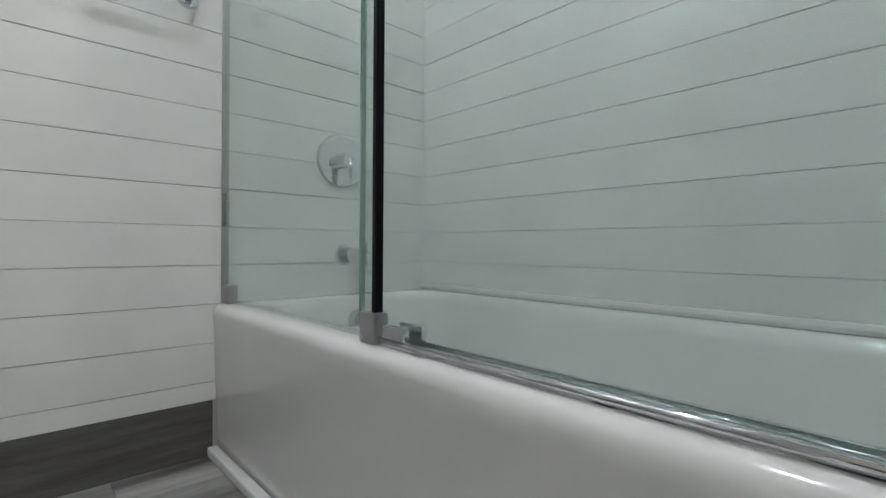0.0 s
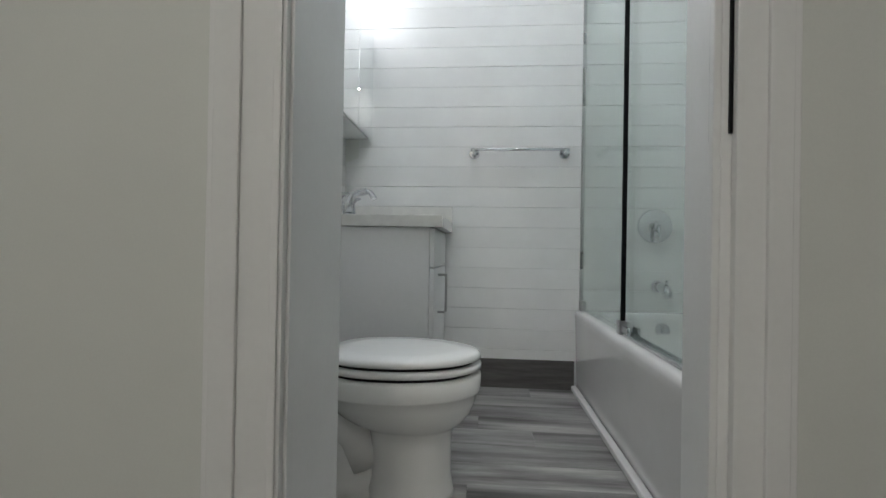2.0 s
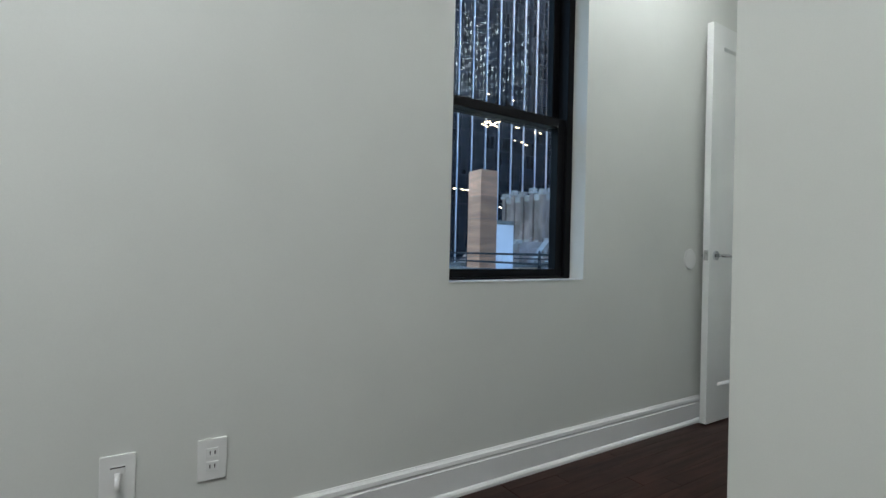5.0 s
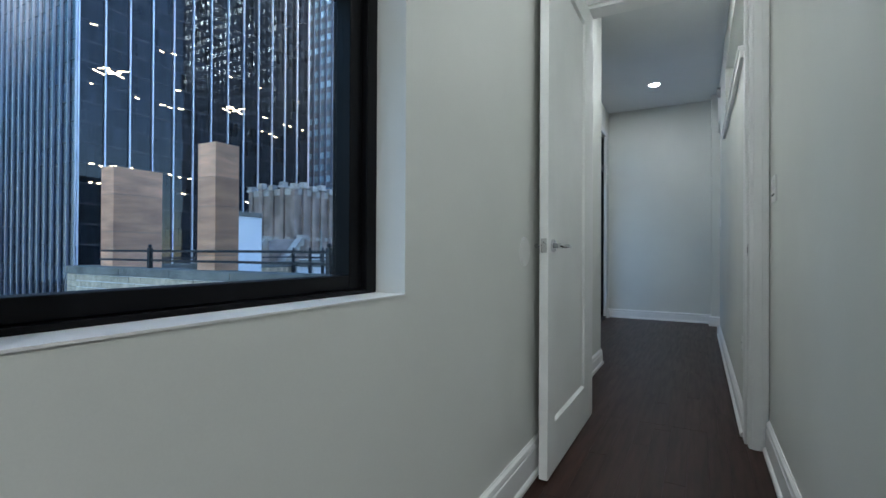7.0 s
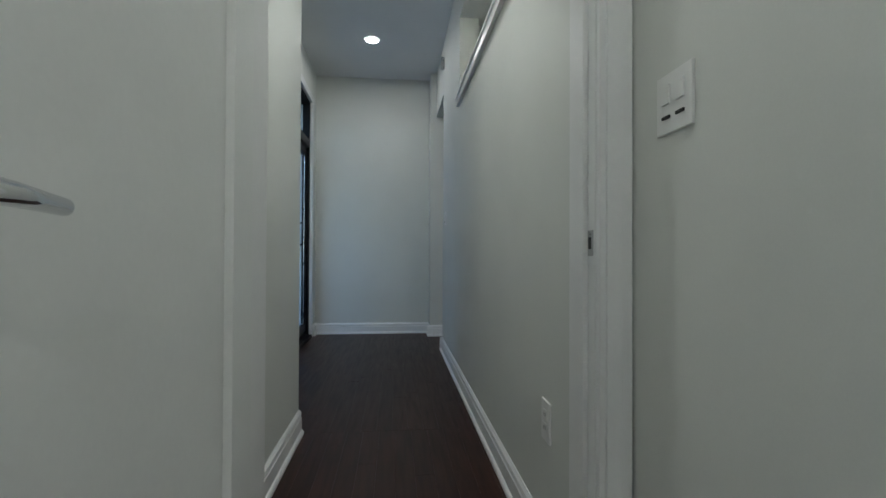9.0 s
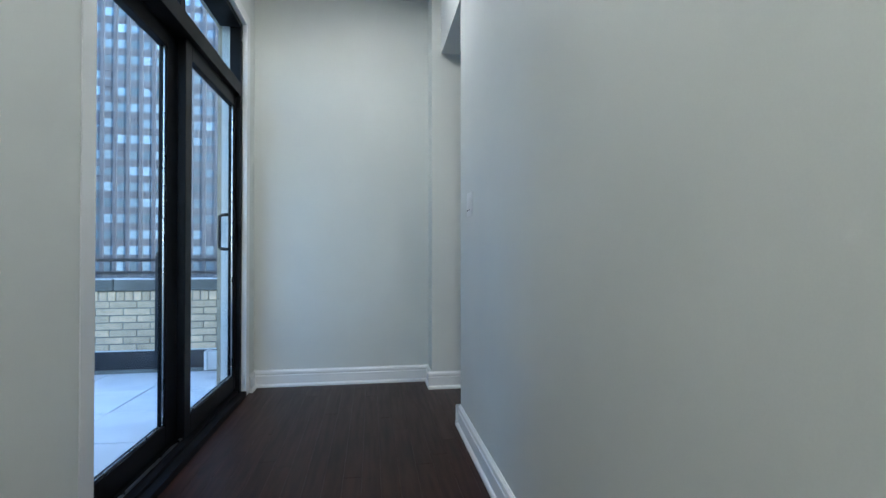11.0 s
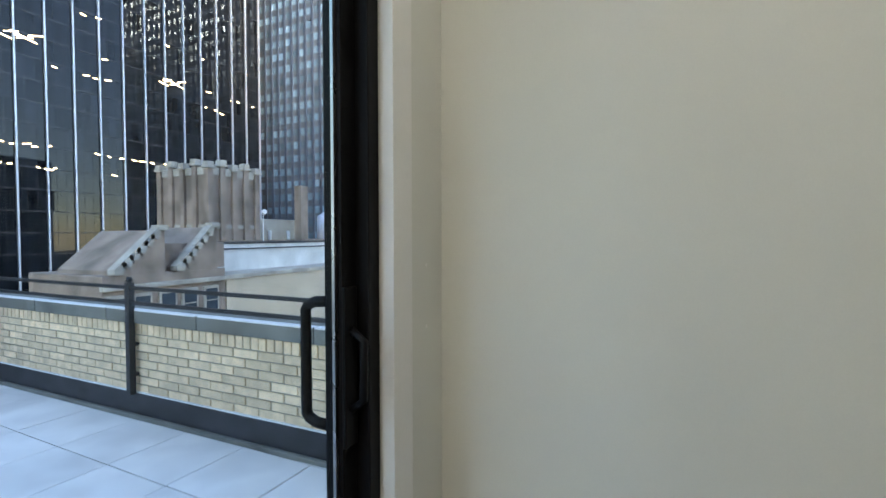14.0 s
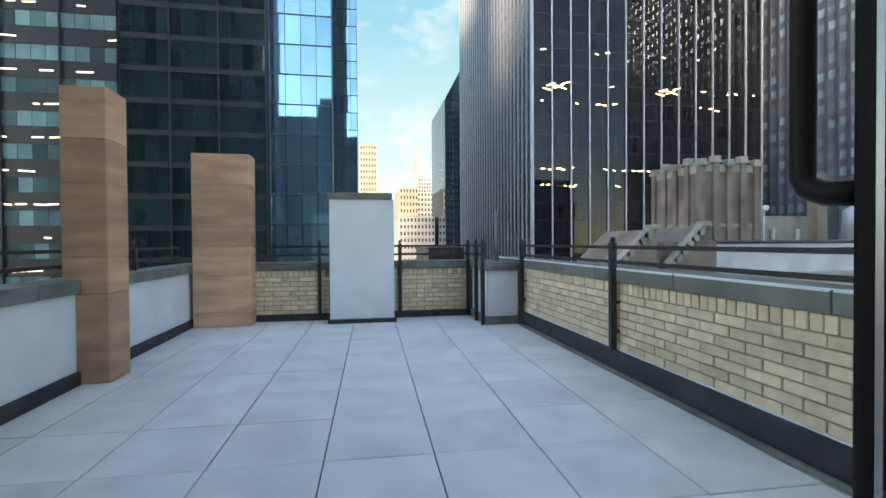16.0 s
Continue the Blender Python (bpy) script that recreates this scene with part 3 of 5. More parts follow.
# ---- bathroom ----
def rrect(x0, x1, y0, y1, r, z, n=6):
    """A rounded rectangle as a ring of points."""
    out = []
    for cx, cy, a0 in ((x1 - r, y1 - r, 0), (x0 + r, y1 - r, 90), (x0 + r, y0 + r, 180), (x1 - r, y0 + r, 270)):
        for k in range(n + 1):
            a = radians(a0 + 90 * k / n)
            out.append((cx + r * math.cos(a), cy + r * math.sin(a), z))
    return out


tub = thing("bathtub", (0.37, -0.84, 0), "white enamelled alcove bathtub with a plain apron", "bathtub")
X1, Y0T, Y1T = 0.748, -1.557, -0.002
part("tub_body", loft([
    rrect(0.012, X1, Y0T, Y1T, 0.006, 0.0), rrect(0.010, X1, Y0T, Y1T, 0.006, 0.05), rrect(0.004, X1, Y0T, Y1T, 0.006, 0.20), rrect(0.0, X1, Y0T, Y1T, 0.006, 0.36),
    rrect(-0.003, X1, Y0T, Y1T, 0.008, 0.385), rrect(0.001, X1, Y0T, Y1T, 0.008, 0.401), rrect(0.012, X1, Y0T, Y1T, 0.01, 0.409), rrect(0.03, X1 - 0.01, Y0T + 0.01, Y1T - 0.01, 0.02, 0.412),
    rrect(0.075, X1 - 0.05, Y0T + 0.05, Y1T - 0.06, 0.14, 0.412), rrect(0.088, X1 - 0.06, Y0T + 0.06, Y1T - 0.072, 0.15, 0.404), rrect(0.098, X1 - 0.07, Y0T + 0.07, Y1T - 0.082, 0.15, 0.38),
    rrect(0.13, X1 - 0.10, Y0T + 0.20, Y1T - 0.11, 0.15, 0.15), rrect(0.17, X1 - 0.14, Y0T + 0.26, Y1T - 0.15, 0.13, 0.09), rrect(0.25, X1 - 0.22, Y0T + 0.35, Y1T - 0.24, 0.08, 0.075)]), "tub", tub, smooth=True)
part("toe_strip", bx((-0.016, 0.011, Y0T, -0.004, 0.0, 0.026), bevel=0.006), "tub", tub, "white caulked strip along the floor")
part("back_ledge", bx((X1 - 0.03, X1 + 0.002, Y0T, Y1T, 0.412, 0.435), bevel=0.01), "tub", tub)
ov = part("overflow_plate", cyl((0.40, -0.078, 0.335), (0.40, -0.094, 0.333), 0.036, 0.034, 28), "chrome", tub, "round chrome overflow plate")
part("overflow_lever", bx((0.394, 0.406, -0.106, -0.094, 0.322, 0.352), bevel=0.003), "chrome", ov)

screen = thing("shower_screen", (0.03, -0.84, 0.412), "frameless clear glass tub screen with chrome fittings", "shower screen")
part("fixed_pane", bx((0.024, 0.032, -0.728, -0.012, 0.418, 2.13)), "shglass", screen, "clear greenish glass pane")
part("sliding_pane", bx((0.042, 0.050, -1.552, -0.665, 0.419, 2.13)), "shglass", screen, "clear greenish glass pane")
part("wall_channel", bx((0.019, 0.037, -0.009, -0.001, 0.412, 2.13), bevel=0.001), "steel", screen)
part("seal", bx((0.021, 0.036, -0.738, -0.7285, 0.418, 2.13)), "black", screen, "black upright seal strip")
part("glass_edge", bx((0.0415, 0.0505, -0.664, -0.659, 0.432, 2.13)), "glassedge", screen, "bright green glass edge")
tr = part("bottom_track", bx((0.022, 0.062, -1.554, -0.73, 0.411, 0.417), bevel=0.002), "chrome", screen)
part("track_lip", tube([(0.024, -1.554, 0.421), (0.024, -0.73, 0.421)], 0.0055, 10), "chrome", tr, smooth=True)
part("track_lip", bx((0.056, 0.062, -1.554, -0.73, 0.417, 0.424), bevel=0.001), "chrome", tr)
for y in (-0.045, -0.724):
    part("clamp", bx((0.014, 0.042, y - 0.022, y + 0.022, 0.412, 0.462), bevel=0.003), "steel", screen, "square steel glass clamp")
part("guide", bx((0.018, 0.030, -0.815, -0.76, 0.424, 0.448), (0.052, 0.064, -0.815, -0.76, 0.424, 0.448), bevel=0.003), "chrome", screen)
part("top_bracket", bx((0.016, 0.044, -0.04, -0.002, 2.09, 2.12), bevel=0.003), "steel", screen)

valve = thing("shower_valve", (0.388, 0.0, 0.844), "round chrome shower valve with a lever on the tiled wall", "shower valve")
part("plate", cyl((0.388, 0.002, 0.844), (0.388, -0.012, 0.844), 0.088, 0.082, 40), "chrome", valve)
part("hub", cyl((0.388, -0.012, 0.844), (0.388, -0.06, 0.844), 0.026, 0.022, 24), "chrome", valve, smooth=False)
part("lever", tube([(0.388, -0.055, 0.844), (0.390, -0.062, 0.809), (0.392, -0.066, 0.769)], [0.012, 0.010, 0.008], 12), "chrome", valve, smooth=True)
spt = thing("tub_spout", (0.404, 0.0, 0.535), "chrome tub spout with a diverter knob", "tub spout")
part("flange", cyl((0.404, 0.002, 0.54), (0.404, -0.014, 0.54), 0.036, 0.030, 28), "chrome", spt)
part("spout", tube([(0.404, -0.012, 0.54), (0.404, -0.07, 0.54), (0.404, -0.115, 0.537), (0.404, -0.132, 0.525), (0.404, -0.136, 0.495)], [0.024, 0.023, 0.023, 0.022, 0.019], 18), "chrome", spt, smooth=True)
part("knob", cyl((0.404, -0.125, 0.555), (0.404, -0.125, 0.580), 0.007, 0.009, 14), "chrome", spt, smooth=True)

bar = thing("towel_bar", (-0.3, -0.03, 1.21), "slim chrome towel bar on two round posts", "towel bar")
for x in (-0.53, -0.066):
    fl = part("flange", cyl((x, 0.002, 1.212), (x, -0.012, 1.212), 0.029, 0.024, 24), "chrome", bar)
    part("post", cyl((x, -0.012, 1.212), (x, -0.066, 1.212), 0.011, 0.014, 16), "chrome", fl, smooth=True)
part("bar", cyl((-0.545, -0.06, 1.222), (-0.05, -0.06, 1.222), 0.008, n=16), "chrome", bar, smooth=True)

# vanity
van = thing("vanity_cabinet", (-0.94, -0.275, 0), "pale grey bathroom vanity cabinet with steel bar handles", "cabinet")
part("body", bx((XB + 0.003, -0.692, -0.555, -0.006, 0.06, 0.796), bevel=0.002), "vanity", van)
part("plinth", bx((XB + 0.003, -0.74, -0.545, -0.006, 0.0, 0.06)), "dark", van)
part("drawer_front", bx((-0.690, -0.671, -0.554, -0.010, 0.634, 0.792), bevel=0.002), "vanity", van)
for a, b in ((-0.554, -0.4345), (-0.4315, -0.010)):
    d = part("door", bx((-0.690, -0.671, a, b, 0.066, 0.627), bevel=0.002), "vanity", van)
    if a > -0.5:
        h = part("handle", bx((-0.640, -0.630, -0.385, -0.375, 0.432, 0.60), (-0.672, -0.640, -0.385, -0.375, 0.425, 0.435), (-0.672, -0.640, -0.385, -0.375, 0.59, 0.60), bevel=0.001), "steel", d, "square steel bar handle")
ct = thing("stone_countertop", (-0.93, -0.28, 0.80), "off-white quartz vanity top with low splashbacks", "countertop")
part("slab", bx((XB + 0.003, -0.638, -0.572, -0.004, 0.797, 0.847), bevel=0.003), "quartz", ct)
part("side_splash", bx((XB + 0.022, -0.638, -0.022, -0.004, 0.847, 0.931), bevel=0.002), "quartz", ct)
part("back_splash", bx((XB + 0.003, XB + 0.021, -0.572, -0.004, 0.847, 0.931), bevel=0.002), "quartz", ct)
part("basin", loft([rrect(-1.06, -0.73, -0.46, -0.12, 0.10, 0.8480), rrect(-1.05, -0.74, -0.45, -0.13, 0.10, 0.856), rrect(-1.03, -0.76, -0.43, -0.15, 0.10, 0.8545)]), "porcelain", ct, "white undermount basin rim", True)

fc = thing("basin_faucet", (-1.11, -0.29, 0.853), "curved chrome widespread basin faucet with a lever", "faucet")
part("base", cyl((-1.11, -0.29, 0.847), (-1.11, -0.29, 0.872), 0.024, 0.019, 20), "chrome", fc, smooth=True)
pts = [(-1.11, -0.29, 0.87), (-1.105, -0.29, 0.915)] + [(-1.04 - 0.062 * math.cos(a), -0.29, 0.925 + 0.052 * math.sin(a)) for a in (0.35, 0.8, 1.25, 1.7, 2.1)] + [(-0.992, -0.29, 0.950), (-0.986, -0.29, 0.938)]
part("spout", tube(pts, [0.017, 0.016, 0.015, 0.0145, 0.014, 0.0135, 0.013, 0.014, 0.015], 14), "chrome", fc, smooth=True)
part("lift_rod", cyl((-1.135, -0.29, 0.86), (-1.135, -0.29, 0.925), 0.004, 0.006, 10), "chrome", fc, smooth=True)
for y in (-0.40, -0.19):
    hb = part("handle_base", cyl((-1.12, y, 0.847), (-1.12, y, 0.925), 0.021, 0.012, 18), "chrome", fc, smooth=True)
    part("lever", tube([(-1.12, y, 0.925), (-1.11, y - 0.012, 0.938), (-1.085, y - 0.035, 0.945), (-1.07, y - 0.05, 0.943)], [0.012, 0.010, 0.009, 0.006], 12), "chrome", hb, smooth=True)


def holder(y, z, dish):
    t = thing("tumbler_holder", (XB, y, z), "chrome wall holder with a frosted glass dish above the vanity", "holder", "chrome wall holders")
    part("rose", cyl((XB - 0.002, y, z), (XB + 0.012, y, z), 0.028, 0.023, 24), "chrome", t)
    part("arm", cyl((XB + 0.012, y, z), (XB + 0.06, y, z), 0.009, 0.009, 14), "chrome", t, smooth=True)
    ring = [(XB + 0.10 + 0.042 * math.cos(2 * math.pi * k / 20), y + 0.042 * math.sin(2 * math.pi * k / 20), z) for k in range(20)]
    part("ring", tube(ring, 0.005, 8, closed=True), "chrome", t, smooth=True)
    if dish:
        part("dish", loft([[(XB + 0.10 + r * math.cos(2 * math.pi * k / 24), y + r * math.sin(2 * math.pi * k / 24), z + h) for k in range(24)] for r, h in ((0.028, -0.012), (0.040, 0.004), (0.052, 0.016), (0.048, 0.016), (0.036, 0.0))]), "glassedge", t, "frosted green-white glass dish", True)


holder(-0.555, 1.045, True)
holder(-0.11, 0.985, False)

mc = thing("mirror_cabinet", (-1.14, -0.28, 1.29), "white wall cabinet with mirrored doors above the vanity", "mirror cabinet")
part("body", bx((XB + 0.003, -1.092, -0.556, -0.008, 1.29, 1.84), bevel=0.002), "plate", mc)
for a, b in ((-0.557, -0.284), (-0.281, -0.008)):
    part("mirror_door", bx((-1.090, -1.072, a, b, 1.286, 1.842), bevel=0.003), "mirror", mc, "bevelled mirror door")

vl = thing("vanity_light", (-1.16, -0.28, 1.99), "chrome vanity light with three lit glass shades", "wall lamp")
part("backplate", bx((XB + 0.002, XB + 0.02, -0.50, -0.06, 1.95, 2.03), bevel=0.006), "chrome", vl)
for y in (-0.44, -0.28, -0.12):
    arm = part("arm", tube([(XB + 0.02, y, 1.99), (XB + 0.07, y, 1.995), (XB + 0.10, y, 1.975), (XB + 0.105, y, 1.95)], 0.008, 10), "chrome", vl, smooth=True)
    part("shade", loft([[(XB + 0.105 + r * math.cos(2 * math.pi * k / 24), y + r * math.sin(2 * math.pi * k / 24), z) for k in range(24)] for r, z in ((0.022, 1.955), (0.045, 1.985), (0.055, 2.03), (0.05, 2.075), (0.03, 2.09))]), "bathglow", arm, "lit opal glass shade", True)
for y in (-0.44, -0.28, -0.12):
    bl = new("vanity_bulb", bpy.data.lights.new("vanity_bulb", 'POINT'))
    bl.data.energy, bl.data.shadow_soft_size, bl.data.color = 0.10, 0.06, (0.95, 0.98, 1.0)
    bl.location = (XB + 0.28, y - 0.1, 2.03)
# ceiling lamp added to lift the bathroom, beside the vanity light
downlight(-0.35, -0.95, 3.1, (0.95, 0.98, 1.0))

# toilet
TY = -1.09
toi = thing("toilet", (-0.8, TY, 0), "white porcelain toilet with its lid down", "toilet")
rings = []
for z, cx, back, front, half, pw in ((0.0, -0.665, 0.135, 0.122, 0.112, 3.4), (0.012, -0.665, 0.13, 0.118, 0.106, 3.4), (0.06, -0.665, 0.12, 0.110, 0.098, 3.2), (0.14, -0.665, 0.12, 0.110, 0.096, 3.2), (0.185, -0.667, 0.125, 0.116, 0.100, 3.0),
                                     (0.20, -0.672, 0.14, 0.138, 0.116, 2.7), (0.215, -0.685, 0.165, 0.168, 0.137, 2.5), (0.240, -0.70, 0.19, 0.202, 0.156, 2.4), (0.270, -0.712, 0.205, 0.226, 0.172, 2.4), (0.296, -0.72, 0.21, 0.240, 0.180, 2.4),
                                     (0.300, -0.72, 0.216, 0.247, 0.186, 2.4), (0.304, -0.72, 0.216, 0.248, 0.187, 2.4), (0.346, -0.72, 0.216, 0.249, 0.188, 2.4), (0.352, -0.72, 0.21, 0.244, 0.182, 2.4)):
    rings.append(oval(cx, TY, z, back, front, half, 44, pw))
part("bowl", loft(rings), "porcelain", toi, smooth=True)
part("trapway", loft([rrect(-1.10, -0.74, TY - 0.095, TY + 0.095, 0.05, 0.0), rrect(-1.10, -0.75, TY - 0.07, TY + 0.07, 0.05, 0.03), rrect(-1.12, -0.72, TY - 0.055, TY + 0.055, 0.05, 0.20), rrect(-1.18, -0.80, TY - 0.10, TY + 0.10, 0.05, 0.27), rrect(-1.19, -0.84, TY - 0.15, TY + 0.15, 0.05, 0.318), rrect(-1.19, -0.84, TY - 0.15, TY + 0.15, 0.05, 0.351)]), "porcelain", toi, smooth=True)
part("trap_bulge", tube([(-1.02, TY, 0.06), (-0.97, TY, 0.15), (-0.90, TY, 0.205), (-0.83, TY, 0.17), (-0.79, TY, 0.08)], 0.078, 14), "porcelain", toi, smooth=True)
part("seat", loft([oval(-0.715, TY, z, b, f, h, 44, 2.6) for z, b, f, h in ((0.362, 0.20, 0.236, 0.176), (0.365, 0.205, 0.244, 0.184), (0.378, 0.205, 0.244, 0.184), (0.381, 0.20, 0.238, 0.178))]), "seat", toi, smooth=True)
part("lid", loft([oval(-0.715, TY, z, b, f, h, 44, 2.6) for z, b, f, h in ((0.390, 0.20, 0.234, 0.174), (0.393, 0.205, 0.242, 0.182), (0.404, 0.205, 0.242, 0.182), (0.411, 0.195, 0.232, 0.172), (0.415, 0.14, 0.16, 0.12), (0.416, 0.05, 0.06, 0.04))]), "seat", toi, smooth=True)
for q in (-0.065, 0.065):
    part("hinge", bx((-0.952, -0.905, TY + q - 0.02, TY + q + 0.02, 0.351, 0.398), bevel=0.006), "seat", toi)
# near-black fillers put the shade of the gaps under seat and lid into colour
for z0, z1 in ((0.350, 0.3635), (0.380, 0.3915)):
    part("seat_gap_shade", loft([oval(-0.715, TY, z, 0.195, 0.222, 0.164, 36, 2.6) for z in (z0, z1)]), "dark", toi, "dark filler coloured as the shade in the seat gaps")
part("tank", loft([rrect(-1.205, -1.02, TY - 0.19, TY + 0.19, 0.03, 0.362), rrect(-1.21, -1.0, TY - 0.205, TY + 0.205, 0.035, 0.40), rrect(-1.212, -0.99, TY - 0.215, TY + 0.215, 0.04, 0.665)]), "porcelain", toi, smooth=False)
tl_ = part("tank_lid", loft([rrect(-1.215, -0.985, TY - 0.22, TY + 0.22, 0.04, 0.668), rrect(-1.216, -0.972, TY - 0.228, TY + 0.228, 0.045, 0.676), rrect(-1.216, -0.972, TY - 0.228, TY + 0.228, 0.045, 0.70), rrect(-1.214, -0.98, TY - 0.222, TY + 0.222, 0.045, 0.712), rrect(-1.20, -1.0, TY - 0.20, TY + 0.20, 0.04, 0.716)]), "porcelain", toi, smooth=False)
part("flush_lever", tube([(-0.985, TY - 0.15, 0.63), (-0.968, TY - 0.15, 0.63), (-0.962, TY - 0.12, 0.628), (-0.962, TY - 0.08, 0.622)], [0.012, 0.010, 0.008, 0.007], 10), "chrome", toi, smooth=True)

sp = thing("strike_plate", (-0.10, -1.655, 0.99), "tall steel mortise strike plate on the bathroom jamb", "strike plate")
part("plate", bx((-0.1025, -0.0995, -1.675, -1.655, 0.885, 1.11), bevel=0.001), "steel", sp)
for a, b in ((0.925, 0.985), (1.055, 1.075)):
    part("slot", bx((-0.1035, -0.1024, -1.670, -1.661, a, b)), "dark", sp)
part("turn_hole", cyl((-0.1024, -1.665, 1.005), (-0.1036, -1.665, 1.005), 0.007, n=16), "dark", sp)
for z in (0.90, 1.095):
    part("screw", cyl((-0.1024, -1.665, z), (-0.1034, -1.665, z), 0.004, n=10), "chrome", sp)
# thin black strip stands for the dark slot in the jamb
gk = thing("jamb_slot", (-0.09, -1.694, 0.99), "black edge slot of the door in the bathroom jamb", "hinge")
part("leaf", bx((-0.0895, -0.0845, -1.697, -1.6925, 0.89, 1.30)), "black", gk)

# ---- bedroom door, standing open against the window wall ----
bd = thing("bedroom_door", (-2.16, 0.06, 0.01), "white single-panel door standing open with chrome levers", "door")
DX0, DX1, DY0, DY1, DH = -2.182, -2.146, -0.352, 0.470, 2.31
dl = part("slab", bx((DX0, DX1, DY0, DY0 + 0.115, 0.01, DH), (DX0, DX1, DY1 - 0.115, DY1, 0.01, DH), (DX0, DX1, DY0 + 0.115, DY1 - 0.115, 0.01, 0.215), (DX0, DX1, DY0 + 0.115, DY1 - 0.115, DH - 0.12, DH)), "door", bd)
part("panel", bx((DX0 + 0.012, DX1 - 0.012, DY0 + 0.115, DY1 - 0.115, 0.215, DH - 0.12)), "door", bd, "recessed flat panel")
bm = bmesh.new()
a, b, c, d = DY0 + 0.115, DY1 - 0.115, 0.215, DH - 0.12
for x0, x1 in ((DX1 - 0.012, DX1), (DX0 + 0.012, DX0)):
    o = [bm.verts.new((x1, y, z)) for y, z in ((a, c), (b, c), (b, d), (a, d))]
    i = [bm.verts.new((x0 + (0.0005 if x1 > x0 else -0.0005), y, z)) for y, z in ((a + 0.014, c + 0.014), (b - 0.014, c + 0.014), (b - 0.014, d - 0.014), (a + 0.014, d - 0.014))]
    for k in range(4):
        bm.faces.new((o[k], o[(k + 1) % 4], i[(k + 1) % 4], i[k]))
part("panel_moulding", bm, "door", bd)
LY, LZ = -0.287, 0.972
for s, x in ((1, DX1), (-1, DX0)):
    ro = part("rose", cyl((x, LY, LZ), (x + s * 0.010, LY, LZ), 0.027, 0.026, 28), "chrome", bd, "round chrome rose")
    part("lever", tube([(x + s * 0.010, LY, LZ), (x + s * 0.048, LY, LZ), (x + s * 0.050, LY + 0.02, LZ), (x + s * 0.050, LY + 0.06, LZ), (x + s * 0.048, LY + 0.115, LZ - 0.004)] if s > 0 else
                       [(x - 0.010, LY, LZ), (x - 0.034, LY, LZ), (x - 0.036, LY + 0.02, LZ), (x - 0.036, LY + 0.06, LZ), (x - 0.036, LY + 0.115, LZ - 0.004)], [0.010, 0.010, 0.010, 0.009, 0.007], 12), "chrome", ro, "chrome lever", True)
lt = part("latch_plate", bx((DX0 + 0.006, DX1 - 0.006, DY0 - 0.002, DY0, LZ - 0.029, LZ + 0.029), bevel=0.0005), "steel", bd, "steel latch plate")
part("latch_bolt", bx((DX0 + 0.012, DX1 - 0.012, DY0 - 0.011, DY0 - 0.002, LZ - 0.008, LZ + 0.010), bevel=0.003), "steel", lt)
for z in (0.25, 1.15, 2.05):
    part("hinge", cyl((DX1 - 0.03, DY1 + 0.003, z - 0.045), (DX1 - 0.03, DY1 + 0.003, z + 0.045), 0.006, n=12), "steel", bd)
ws = thing("wall_stop", (XW, -0.405, 0.947), "round white plastic doorknob wall protector", "door stop")
part("disc", cyl((XW - 0.002, -0.405, 0.947), (XW + 0.006, -0.405, 0.947), 0.063, 0.055, 36), "plate", ws)
st = thing("strike_plate", (XR - 0.006, 0.50, 0.96), "small steel strike plate on the bedroom door jamb", "strike plate")
part("plate", bx((XR - 0.0075, XR - 0.0045, 0.484, 0.512, 0.93, 0.99), bevel=0.0008), "steel", st)
part("slot", bx((XR - 0.0085, XR - 0.0074, 0.491, 0.505, 0.946, 0.974)), "dark", st)


# ---- switches and outlets ----
def plate(name, x, nx, y, z, w, h, label, category, make):
    t = thing(name, (x, y, z), label, category)
    part("cover_plate", bx((x - 0.001 * nx, x + 0.006 * nx, y - w / 2, y + w / 2, z - h / 2, z + h / 2), bevel=0.002), "plate", t)
    make(t, x + 0.006 * nx, nx, y, z)


def outlet(t, x, nx, y, z):
    for dz in (-0.02, 0.02):
        f = part("socket", bx((x - 0.001 * nx, x + 0.002 * nx, y - 0.016, y + 0.016, z + dz - 0.014, z + dz + 0.014), bevel=0.001), "plate", t)
        part("slot", bx((x + 0.002 * nx, x + 0.0024 * nx, y - 0.008, y - 0.005, z + dz - 0.005, z + dz + 0.006)), "dark", f)
        part("slot", bx((x + 0.002 * nx, x + 0.0024 * nx, y + 0.005, y + 0.008, z + dz - 0.005, z + dz + 0.006)), "dark", f)


def rocker(t, x, nx, y, z):
    for dy in (-0.023, 0.023):
        part("rocker_frame", bx((x - 0.001 * nx, x + 0.0015 * nx, y + dy - 0.018, y + dy + 0.018, z - 0.034, z + 0.034)), "plate", t)
        part("rocker", bx((x + 0.001 * nx, x + 0.005 * nx, y + dy - 0.015, y + dy + 0.015, z - 0.031, z + 0.031), bevel=0.002), "plate", t)
        part("rocker_gap", bx((x + 0.0012 * nx, x + 0.0054 * nx, y + dy - 0.014, y + dy + 0.014, z - 0.0335, z - 0.0315)), "dark", t)


def slider(t, x, nx, y, z):
    for dy in (-0.023, 0.023):
        part("paddle", bx((x - 0.001 * nx, x + 0.004 * nx, y + dy - 0.013, y + dy + 0.013, z - 0.002, z + 0.036), bevel=0.001), "plate", t)
        part("slide", bx((x - 0.001 * nx, x + 0.003 * nx, y + dy - 0.013, y + dy + 0.013, z - 0.030, z - 0.024)), "dark", t)


